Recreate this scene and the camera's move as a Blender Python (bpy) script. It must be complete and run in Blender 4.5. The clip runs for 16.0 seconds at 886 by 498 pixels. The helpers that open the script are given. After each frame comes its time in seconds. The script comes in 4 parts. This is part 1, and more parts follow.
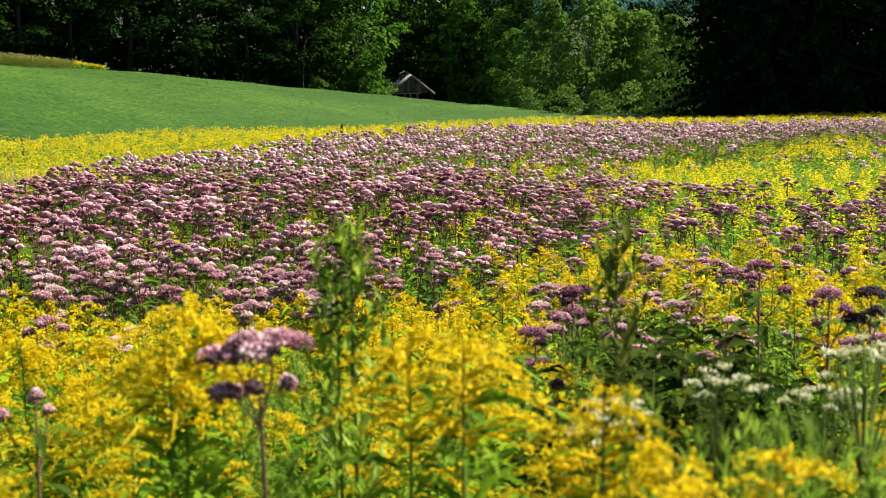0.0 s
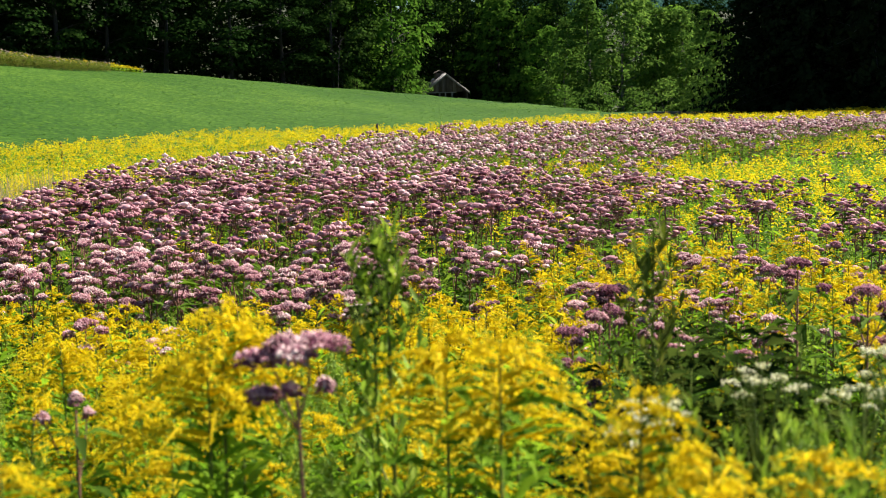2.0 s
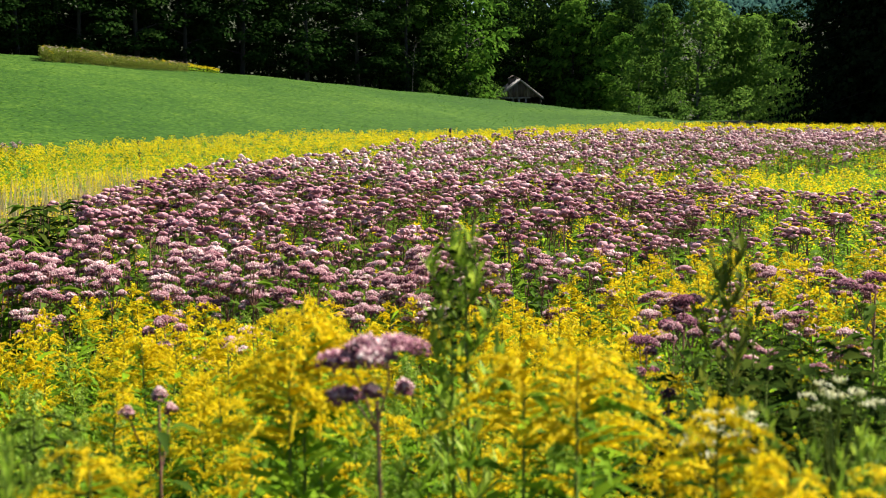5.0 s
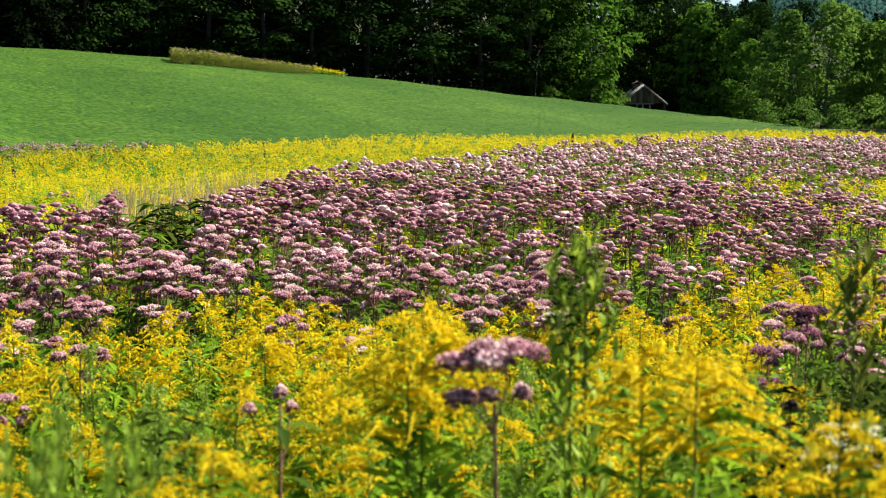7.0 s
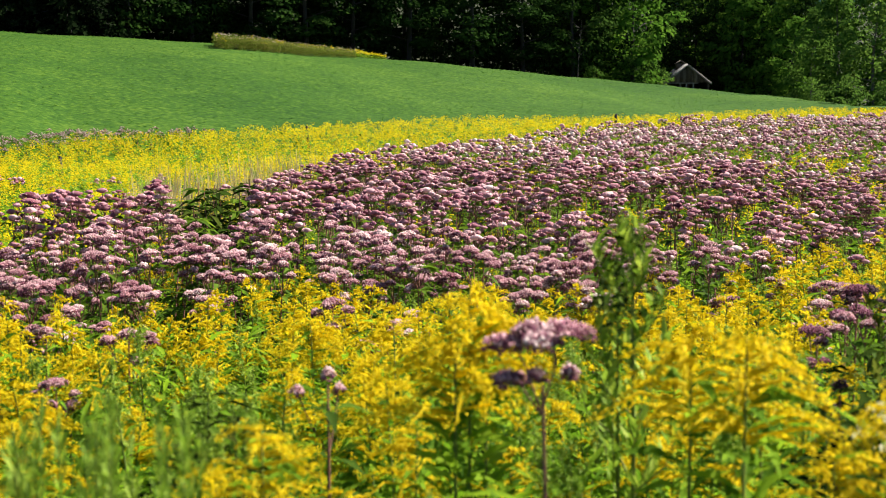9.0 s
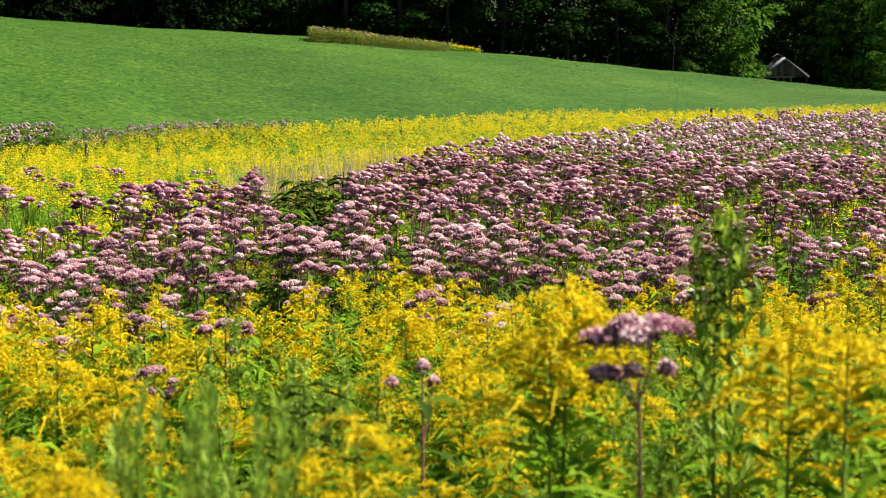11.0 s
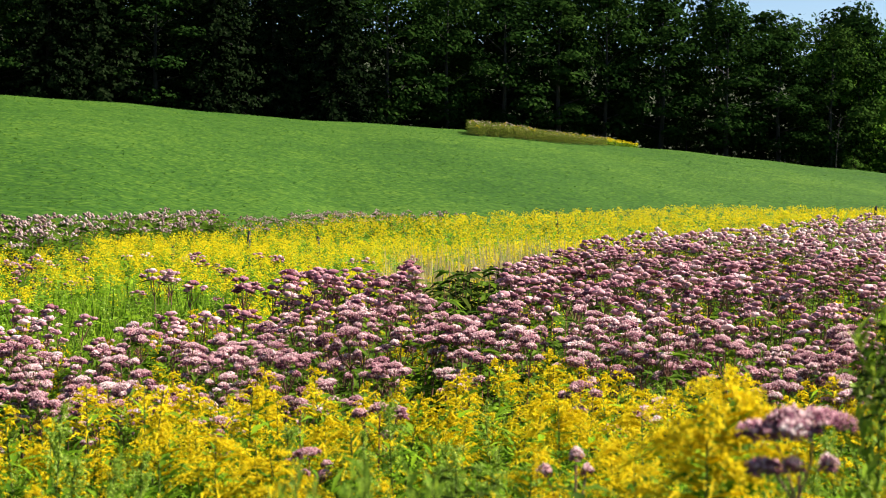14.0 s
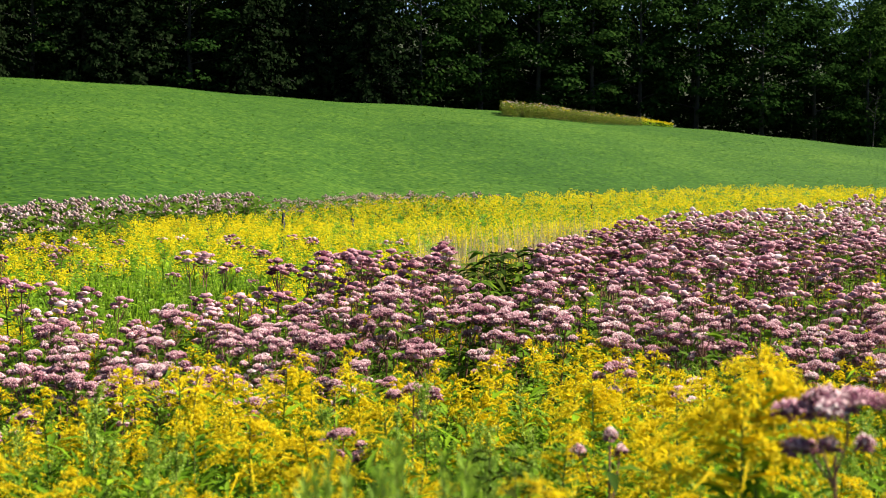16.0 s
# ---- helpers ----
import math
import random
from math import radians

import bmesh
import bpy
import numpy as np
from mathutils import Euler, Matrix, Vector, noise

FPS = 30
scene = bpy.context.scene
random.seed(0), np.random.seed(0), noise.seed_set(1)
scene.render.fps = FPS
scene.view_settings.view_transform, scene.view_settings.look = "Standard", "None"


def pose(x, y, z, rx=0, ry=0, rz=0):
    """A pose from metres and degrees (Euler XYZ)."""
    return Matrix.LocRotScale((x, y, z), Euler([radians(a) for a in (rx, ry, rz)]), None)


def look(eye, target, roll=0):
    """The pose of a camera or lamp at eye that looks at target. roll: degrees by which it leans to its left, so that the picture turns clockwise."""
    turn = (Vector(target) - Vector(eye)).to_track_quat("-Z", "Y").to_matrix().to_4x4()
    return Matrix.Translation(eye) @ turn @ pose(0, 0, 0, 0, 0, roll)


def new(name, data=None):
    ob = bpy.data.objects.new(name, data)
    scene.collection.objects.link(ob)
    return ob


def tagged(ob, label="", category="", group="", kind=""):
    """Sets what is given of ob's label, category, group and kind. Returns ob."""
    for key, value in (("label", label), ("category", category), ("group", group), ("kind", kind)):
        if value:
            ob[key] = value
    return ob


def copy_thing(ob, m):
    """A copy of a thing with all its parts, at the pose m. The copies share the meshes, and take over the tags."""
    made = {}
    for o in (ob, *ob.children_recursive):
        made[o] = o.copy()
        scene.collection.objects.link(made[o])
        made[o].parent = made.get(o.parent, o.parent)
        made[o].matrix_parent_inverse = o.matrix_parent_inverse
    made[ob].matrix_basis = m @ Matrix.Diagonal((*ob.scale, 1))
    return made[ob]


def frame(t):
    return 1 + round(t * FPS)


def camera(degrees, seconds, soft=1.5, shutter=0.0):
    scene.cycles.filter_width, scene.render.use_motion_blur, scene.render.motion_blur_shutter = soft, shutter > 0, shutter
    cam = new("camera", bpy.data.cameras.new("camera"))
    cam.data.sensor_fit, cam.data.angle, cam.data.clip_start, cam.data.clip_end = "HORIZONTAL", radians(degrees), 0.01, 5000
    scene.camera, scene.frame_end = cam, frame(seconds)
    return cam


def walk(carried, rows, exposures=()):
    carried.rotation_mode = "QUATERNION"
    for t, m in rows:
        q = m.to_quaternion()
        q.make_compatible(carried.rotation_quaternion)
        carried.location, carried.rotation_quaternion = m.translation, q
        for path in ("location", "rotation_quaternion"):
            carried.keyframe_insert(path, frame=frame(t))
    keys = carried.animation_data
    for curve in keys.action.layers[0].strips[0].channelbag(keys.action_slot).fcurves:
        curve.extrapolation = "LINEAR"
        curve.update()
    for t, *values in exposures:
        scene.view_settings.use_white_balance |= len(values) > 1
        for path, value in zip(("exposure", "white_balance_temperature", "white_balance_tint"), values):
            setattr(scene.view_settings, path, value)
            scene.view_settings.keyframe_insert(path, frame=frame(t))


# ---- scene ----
# camera: hand-held pan from the barn side to the hill, on a low bank at the field's edge
PATH = [
    # seconds, x, y, z, heading (to the left), pitch, roll
    (0.0, 0.000, 0.000, 2.600, 0.00, -6.32, -0.46),
    (0.5, -0.008, -0.006, 2.596, 0.13, -5.13, 0.28),
    (1.0, -0.004, 0.004, 2.600, 0.77, -5.69, -0.21),
    (1.5, -0.002, 0.005, 2.603, 1.00, -5.59, -0.35),
    (2.0, 0.001, -0.001, 2.607, 1.48, -6.35, -1.08),
    (2.5, 0.001, -0.016, 2.607, 1.99, -6.48, -1.15),
    (3.0, 0.000, -0.020, 2.608, 1.81, -6.73, -1.01),
    (3.2, -0.002, -0.022, 2.607, 2.13, -6.42, -0.82),
    (5.3, -0.024, -0.050, 2.618, 5.52, -6.12, 0.22),
    (5.5, -0.019, -0.047, 2.619, 6.59, -6.16, 0.43),
    (6.0, -0.019, -0.047, 2.621, 7.35, -6.49, 0.13),
    (6.5, -0.020, -0.058, 2.617, 8.27, -6.34, 0.30),
    (7.0, -0.023, -0.064, 2.618, 9.26, -5.97, 0.48),
    (7.5, -0.028, -0.069, 2.617, 9.95, -5.94, 0.12),
    (8.0, -0.026, -0.059, 2.615, 10.63, -6.18, 0.36),
    (8.5, -0.029, -0.059, 2.616, 10.47, -6.42, 0.50),
    (9.0, -0.031, -0.061, 2.615, 11.04, -6.69, -0.24),
    (9.2, -0.033, -0.065, 2.616, 11.25, -6.66, -0.46),
    (11.3, -0.043, -0.062, 2.612, 14.99, -7.03, -0.07),
    (11.5, -0.043, -0.062, 2.611, 14.98, -7.09, -0.06),
    (12.0, -0.043, -0.067, 2.610, 17.41, -6.22, 0.23),
    (12.5, -0.045, -0.073, 2.608, 18.43, -5.85, 0.73),
    (13.0, -0.047, -0.077, 2.607, 19.04, -5.78, 0.93),
    (13.5, -0.044, -0.079, 2.610, 19.67, -4.20, 0.66),
    (14.0, -0.044, -0.082, 2.594, 21.12, -3.18, 0.58),
    (14.5, -0.043, -0.080, 2.601, 21.23, -3.98, -0.10),
    (15.0, -0.042, -0.081, 2.595, 21.40, -4.58, -0.10),
    (15.5, -0.043, -0.073, 2.594, 22.16, -5.10, -0.04),
    (16.0, -0.043, -0.069, 2.590, 22.52, -3.95, 0.24),
]


def heading_pose(x, y, z, yaw, pitch, roll):
    a, p = radians(yaw), radians(pitch)
    ahead = Vector((-math.sin(a) * math.cos(p), math.cos(a) * math.cos(p), math.sin(p)))
    eye = Vector((x, y, z))
    return look(eye, eye + ahead, roll)


cam = camera(35.0, 16.0, soft=0.5)
cam.data.dof.use_dof = True
cam.data.dof.focus_distance = 17.0
cam.data.dof.aperture_fstop = 4.4
walk(cam, [(r[0], heading_pose(*r[1:])) for r in PATH])

# ---- world and sun ----
SUN_AZ, SUN_EL = 55.0, 45.0      # degrees to the right of straight ahead, and up
world = bpy.data.worlds.new("sky")
scene.world = world
world.use_nodes = True
wn = world.node_tree.nodes
sky = wn.new("ShaderNodeTexSky")
sky.sky_type = "NISHITA"
sky.sun_disc = False
sky.sun_elevation = radians(SUN_EL)
sky.sun_rotation = radians(SUN_AZ)
sky.altitude = 1200
sky.dust_density = 0.25
sky.ozone_density = 2.0
wn["Background"].inputs["Strength"].default_value = 0.048
world.node_tree.links.new(sky.outputs["Color"], wn["Background"].inputs["Color"])
sun = new("sun", bpy.data.lights.new("sun", "SUN"))
sun.data.energy = 5.0
sun.data.angle = radians(0.55)
sun.data.color = (1.0, 0.93, 0.82)
sd = Vector((math.sin(radians(SUN_AZ)) * math.cos(radians(SUN_EL)), math.cos(radians(SUN_AZ)) * math.cos(radians(SUN_EL)), math.sin(radians(SUN_EL))))
sun.matrix_world = look(sd * 200, (0, 0, 0))
scene.view_settings.exposure = 1.46

# ---- materials ----


def material(name):
    m = bpy.data.materials.new(name)
    m.use_nodes = True
    nt = m.node_tree
    nt.nodes.clear()
    return m, nt.nodes, nt.links


def ramp(nodes, stops):
    r = nodes.new("ShaderNodeValToRGB")
    els = r.color_ramp.elements
    while len(els) < len(stops):
        els.new(0.5)
    for e, (p, c) in zip(els, stops):
        e.position, e.color = p, (*c, 1)
    return r


def plant_material(name, stops, translucent=0.35, rough=0.6, patch=0.5, patch_scale=0.9, gloss=0.25, piece=0.8, clump=0.0, clump_scale=7.0):
    """Leaf or petal: a colour for each small piece, shifted over the head and slowly over the field, part of the light passing through."""
    m, nodes, links = material(name)
    geo = nodes.new("ShaderNodeNewGeometry")
    info = nodes.new("ShaderNodeObjectInfo")
    total = None
    for scale, weight in ((patch_scale, patch), (clump_scale, clump)):
        if weight == 0:
            continue
        pos = nodes.new("ShaderNodeTexNoise")
        pos.inputs["Scale"].default_value = scale
        pos.inputs["Detail"].default_value = 2
        links.new(geo.outputs["Position"], pos.inputs["Vector"])
        a = nodes.new("ShaderNodeMath")
        a.operation = "MULTIPLY_ADD"
        links.new(pos.outputs["Fac"], a.inputs[0])
        a.inputs[1].default_value = weight * 2
        a.inputs[2].default_value = -weight
        if total:
            b = nodes.new("ShaderNodeMath")
            links.new(total.outputs[0], b.inputs[0])
            links.new(a.outputs[0], b.inputs[1])
            a = b
        total = a
    for source, weight, base in ((geo.outputs["Random Per Island"], piece, 0.5 - piece / 2), (info.outputs["Random"], 0.3, -0.15)):
        o = nodes.new("ShaderNodeMath")
        o.operation = "MULTIPLY_ADD"
        links.new(source, o.inputs[0])
        o.inputs[1].default_value = weight
        o.inputs[2].default_value = base
        c = nodes.new("ShaderNodeMath")
        links.new(total.outputs[0], c.inputs[0])
        links.new(o.outputs[0], c.inputs[1])
        total = c
    c = total
    r = ramp(nodes, stops)
    links.new(c.outputs[0], r.inputs["Fac"])
    bs = nodes.new("ShaderNodeBsdfPrincipled")
    bs.inputs["Roughness"].default_value = rough
    bs.inputs["Specular IOR Level"].default_value = gloss
    links.new(r.outputs["Color"], bs.inputs["Base Color"])
    tr = nodes.new("ShaderNodeBsdfTranslucent")
    links.new(r.outputs["Color"], tr.inputs["Color"])
    mix = nodes.new("ShaderNodeMixShader")
    mix.inputs["Fac"].default_value = translucent
    links.new(bs.outputs[0], mix.inputs[1])
    links.new(tr.outputs[0], mix.inputs[2])
    out = nodes.new("ShaderNodeOutputMaterial")
    links.new(mix.outputs[0], out.inputs["Surface"])
    return m


def solid_material(name, stops, scale=4.0, rough=0.8, stretch=(1, 1, 1), bump=0.3, fine=30.0):
    """Bark, wood, soil: noise at two scales with a bump."""
    m, nodes, links = material(name)
    tc = nodes.new("ShaderNodeTexCoord")
    mp = nodes.new("ShaderNodeMapping")
    mp.inputs["Scale"].default_value = stretch
    links.new(tc.outputs["Object"], mp.inputs["Vector"])
    n1 = nodes.new("ShaderNodeTexNoise")
    n1.inputs["Scale"].default_value = scale
    n1.inputs["Detail"].default_value = 5
    n2 = nodes.new("ShaderNodeTexNoise")
    n2.inputs["Scale"].default_value = fine
    n2.inputs["Detail"].default_value = 3
    links.new(mp.outputs[0], n1.inputs["Vector"])
    links.new(mp.outputs[0], n2.inputs["Vector"])
    info = nodes.new("ShaderNodeObjectInfo")
    s = nodes.new("ShaderNodeMath")
    s.operation = "MULTIPLY_ADD"
    links.new(n2.outputs["Fac"], s.inputs[0])
    s.inputs[1].default_value = 0.5
    links.new(n1.outputs["Fac"], s.inputs[2])
    s2 = nodes.new("ShaderNodeMath")
    s2.operation = "MULTIPLY_ADD"
    links.new(info.outputs["Random"], s2.inputs[0])
    s2.inputs[1].default_value = 0.5
    links.new(s.outputs[0], s2.inputs[2])
    s3 = nodes.new("ShaderNodeMath")
    s3.operation = "MULTIPLY_ADD"
    links.new(s2.outputs[0], s3.inputs[0])
    s3.inputs[1].default_value = 0.8
    s3.inputs[2].default_value = -0.3
    r = ramp(nodes, stops)
    links.new(s3.outputs[0], r.inputs["Fac"])
    bs = nodes.new("ShaderNodeBsdfPrincipled")
    bs.inputs["Roughness"].default_value = rough
    links.new(r.outputs["Color"], bs.inputs["Base Color"])
    bp = nodes.new("ShaderNodeBump")
    bp.inputs["Strength"].default_value = bump
    bp.inputs["Distance"].default_value = 0.02
    links.new(n2.outputs["Fac"], bp.inputs["Height"])
    links.new(bp.outputs[0], bs.inputs["Normal"])
    out = nodes.new("ShaderNodeOutputMaterial")
    links.new(bs.outputs[0], out.inputs["Surface"])
    return m


PINK = plant_material("joe_pye_flower", [(0.0, (0.25, 0.08, 0.11)), (0.35, (0.53, 0.27, 0.305)), (0.7, (0.74, 0.51, 0.515)), (1.0, (0.94, 0.84, 0.79))], 0.3, 0.8, 0.3, 0.6, 0.1, 0.5, 0.6, 4.0)
# Dusky flower colour, also used to paint shade under the heads.
DUSK = plant_material("joe_pye_dusk_and_shade", [(0.0, (0.09, 0.022, 0.04)), (0.5, (0.24, 0.085, 0.125)), (1.0, (0.42, 0.21, 0.26))], 0.1, 0.8, 0.3, 0.6, 0.1, 0.5, 0.4, 4.0)
WITHERED = plant_material("withered_flower", [(0.0, (0.012, 0.006, 0.010)), (0.6, (0.04, 0.016, 0.026)), (1.0, (0.10, 0.04, 0.055))], 0.05, 0.9, 0.3)
FADED = plant_material("faded_joe_pye_flower", [(0.0, (0.19, 0.10, 0.095)), (0.5, (0.42, 0.29, 0.275)), (1.0, (0.66, 0.54, 0.50))], 0.15, 0.8, 0.35, 0.4)
GOLD = plant_material("goldenrod_flower", [(0.0, (0.42, 0.32, 0.006)), (0.4, (0.70, 0.54, 0.007)), (1.0, (0.88, 0.69, 0.016))], 0.5, 0.7, 0.25, 0.5, 0.1, 0.5, 0.3, 5.0)
BUD = plant_material("goldenrod_bud", [(0.0, (0.13, 0.24, 0.02)), (0.6, (0.26, 0.39, 0.035)), (1.0, (0.40, 0.50, 0.06))], 0.35, 0.6, 0.3, 0.7)
WHITE = plant_material("boneset_flower", [(0.0, (0.42, 0.44, 0.18)), (0.5, (0.64, 0.63, 0.36)), (1.0, (0.88, 0.86, 0.64))], 0.25, 0.8, 0.2)
LEAF = plant_material("meadow_leaf", [(0.0, (0.055, 0.135, 0.007)), (0.5, (0.165, 0.31, 0.014)), (1.0, (0.31, 0.46, 0.026))], 0.55, 0.7, 0.35, 0.7, 0.08)
JLEAF = plant_material("joe_pye_leaf", [(0.0, (0.035, 0.075, 0.006)), (0.5, (0.09, 0.165, 0.012)), (1.0, (0.18, 0.27, 0.02))], 0.5, 0.7, 0.35, 0.7, 0.08)
# Dark leaf colour; on the hollow's weeds it holds painted shade.
DARKLEAF = plant_material("dark_and_shaded_leaf", [(0.0, (0.010, 0.020, 0.004)), (0.6, (0.026, 0.046, 0.007)), (1.0, (0.062, 0.074, 0.012))], 0.12, 0.9, 0.3, 0.7, 0.0)
OLIVE = plant_material("olive_weed_leaf", [(0.0, (0.04, 0.06, 0.008)), (0.5, (0.13, 0.17, 0.018)), (1.0, (0.22, 0.215, 0.045))], 0.3, 0.8, 0.35, 0.5, 0.1)
STEM = plant_material("green_stem", [(0.0, (0.06, 0.10, 0.015)), (1.0, (0.14, 0.18, 0.03))], 0.0, 0.6)
MAROON = plant_material("maroon_stem", [(0.0, (0.09, 0.035, 0.03)), (1.0, (0.26, 0.13, 0.09))], 0.0, 0.6)
STRAW = plant_material("dry_grass", [(0.0, (0.28, 0.21, 0.08)), (0.5, (0.42, 0.34, 0.16)), (1.0, (0.55, 0.47, 0.26))], 0.3, 0.7, 0.3)
# Maple leaf in two tones: first with shade, then with sunlight in the colour.
SHADELEAF = plant_material("shaded_maple_leaf", [(0.0, (0.004, 0.011, 0.003)), (0.5, (0.013, 0.032, 0.006)), (1.0, (0.045, 0.085, 0.014))], 0.12, 0.8, 0.25, 0.12, 0.0, 0.35, 0.15, 1.1)
LITLEAF = plant_material("sunlit_leaf", [(0.0, (0.024, 0.07, 0.009)), (0.5, (0.075, 0.168, 0.018)), (1.0, (0.17, 0.29, 0.034))], 0.42, 0.8, 0.3, 0.2, 0.0, 0.5, 0.3, 1.1)
BIRCHLEAF = plant_material("birch_leaf", [(0.0, (0.042, 0.086, 0.014)), (0.5, (0.088, 0.175, 0.028)), (1.0, (0.185, 0.295, 0.048))], 0.42, 0.8, 0.35, 0.2, 0.0)
# Darker than real needles: the trees' shade is put into this colour.
SHADED_NEEDLE = plant_material("shaded_needle", [(0.0, (0.004, 0.008, 0.003)), (0.6, (0.008, 0.015, 0.005)), (1.0, (0.014, 0.022, 0.008))], 0.03, 0.95, 0.3, 0.2, 0.0)
GRASS = plant_material("meadow_grass", [(0.0, (0.022, 0.08, 0.005)), (0.5, (0.042, 0.12, 0.007)), (1.0, (0.085, 0.17, 0.012))], 0.4, 0.6, 0.3, 0.3)
BARK = solid_material("bark", [(0.2, (0.010, 0.008, 0.007)), (0.8, (0.036, 0.031, 0.027))], 3.0, 0.9, (1, 1, 0.3), 0.6)
PALEBARK = solid_material("pale_bark", [(0.2, (0.05, 0.045, 0.035)), (0.8, (0.17, 0.155, 0.13))], 3.0, 0.9, (1, 1, 0.3), 0.4)
WOOD = solid_material("weathered_board", [(0.1, (0.03, 0.021, 0.016)), (0.5, (0.105, 0.076, 0.063)), (0.9, (0.27, 0.225, 0.20))], 2.0, 0.85, (3, 3, 0.35), 0.5)
GREYWOOD = solid_material("grey_trim_board", [(0.1, (0.14, 0.125, 0.11)), (0.9, (0.38, 0.35, 0.32))], 2.0, 0.8, (2, 2, 2), 0.3)
ROOFING = solid_material("grey_roof_sheet", [(0.1, (0.05, 0.05, 0.05)), (0.9, (0.13, 0.13, 0.128))], 1.2, 0.55, (1, 1, 1), 0.2)
POSTWOOD = solid_material("fence_post_wood", [(0.1, (0.008, 0.007, 0.006)), (0.9, (0.035, 0.03, 0.027))], 6.0, 0.9, (2, 2, 0.4), 0.6)
SOIL = solid_material("meadow_floor", [(0.1, (0.012, 0.018, 0.005)), (0.9, (0.03, 0.045, 0.011))], 1.5, 0.95, (1, 1, 1), 0.8, 20.0)


def hill_material():
    m, nodes, links = material("mown_hill")
    geo = nodes.new("ShaderNodeNewGeometry")
    n = []
    for sc, det in ((0.07, 3), (2.6, 5), (4.2, 5)):
        t = nodes.new("ShaderNodeTexNoise")
        t.inputs["Scale"].default_value = sc
        t.inputs["Detail"].default_value = det
        if sc == 2.6:
            mp = nodes.new("ShaderNodeMapping")
            mp.inputs["Scale"].default_value = (0.22, 0.42, 0.4)
            mp.inputs["Rotation"].default_value = (0, 0, 0.35)
            links.new(geo.outputs["Position"], mp.inputs["Vector"])
            links.new(mp.outputs[0], t.inputs["Vector"])
        else:
            links.new(geo.outputs["Position"], t.inputs["Vector"])
        n.append(t)
    a = nodes.new("ShaderNodeMath")
    a.operation = "MULTIPLY_ADD"
    links.new(n[1].outputs["Fac"], a.inputs[0])
    a.inputs[1].default_value = 0.7
    links.new(n[0].outputs["Fac"], a.inputs[2])
    b = nodes.new("ShaderNodeMath")
    b.operation = "MULTIPLY_ADD"
    links.new(n[2].outputs["Fac"], b.inputs[0])
    b.inputs[1].default_value = 2.3
    links.new(a.outputs[0], b.inputs[2])
    c = nodes.new("ShaderNodeMath")
    c.operation = "MULTIPLY_ADD"
    links.new(b.outputs[0], c.inputs[0])
    c.inputs[1].default_value = 0.9
    c.inputs[2].default_value = -1.29
    r = ramp(nodes, [(0.05, (0.011, 0.040, 0.003)), (0.5, (0.025, 0.073, 0.004)), (0.95, (0.066, 0.124, 0.010))])
    links.new(c.outputs[0], r.inputs["Fac"])
    bs = nodes.new("ShaderNodeBsdfPrincipled")
    bs.inputs["Roughness"].default_value = 0.9
    bs.inputs["Specular IOR Level"].default_value = 0.1
    links.new(r.outputs["Color"], bs.inputs["Base Color"])
    bp = nodes.new("ShaderNodeBump")
    bp.inputs["Strength"].default_value = 0.5
    bp.inputs["Distance"].default_value = 0.05
    links.new(n[2].outputs["Fac"], bp.inputs["Height"])
    links.new(bp.outputs[0], bs.inputs["Normal"])
    out = nodes.new("ShaderNodeOutputMaterial")
    links.new(bs.outputs[0], out.inputs["Surface"])
    return m


HILL = hill_material()

# ---- mesh tools ----
rng = np.random.default_rng(7)


def make_mesh(name, pieces):
    """pieces: list of (vertices n x 3, triangles m x 3, material)."""
    mats, vs, fs, mi, off = [], [], [], [], 0
    for v, f, m in pieces:
        if len(f) == 0:
            continue
        if m not in mats:
            mats.append(m)
        vs.append(v)
        fs.append(f + off)
        mi.append(np.full(len(f), mats.index(m), np.int32))
        off += len(v)
    v, f, mi = np.concatenate(vs).astype(np.float32), np.concatenate(fs).astype(np.int32), np.concatenate(mi)
    me = bpy.data.meshes.new(name)
    me.vertices.add(len(v))
    me.vertices.foreach_set("co", v.ravel())
    me.loops.add(len(f) * 3)
    me.loops.foreach_set("vertex_index", f.ravel())
    me.polygons.add(len(f))
    me.polygons.foreach_set("loop_start", np.arange(0, len(f) * 3, 3, dtype=np.int32))
    for m in mats:
        me.materials.append(m)
    me.polygons.foreach_set("material_index", mi)
    me.update(calc_edges=True)
    return me


def part(name, pieces, parent, label=""):
    """One mesh object under a thing or a part."""
    ob = new(name, make_mesh(name, pieces) if isinstance(pieces, list) else pieces)
    ob.parent = parent
    if label:
        ob["label"] = label
    return ob


def copy_at(src, m):
    """A copy of a placed thing at a pose that brings its own scale."""
    s = src.scale
    return copy_thing(src, m @ Matrix.Diagonal((1 / s.x, 1 / s.y, 1 / s.z, 1)))


def bm_piece(bm, mat):
    bmesh.ops.triangulate(bm, faces=bm.faces[:])
    bm.verts.index_update()
    v = np.array([x.co[:] for x in bm.verts])
    f = np.array([[x.index for x in g.verts] for g in bm.faces])
    bm.free()
    return v, f, mat


def unit(a):
    return a / np.maximum(np.linalg.norm(a, axis=-1, keepdims=True), 1e-9)


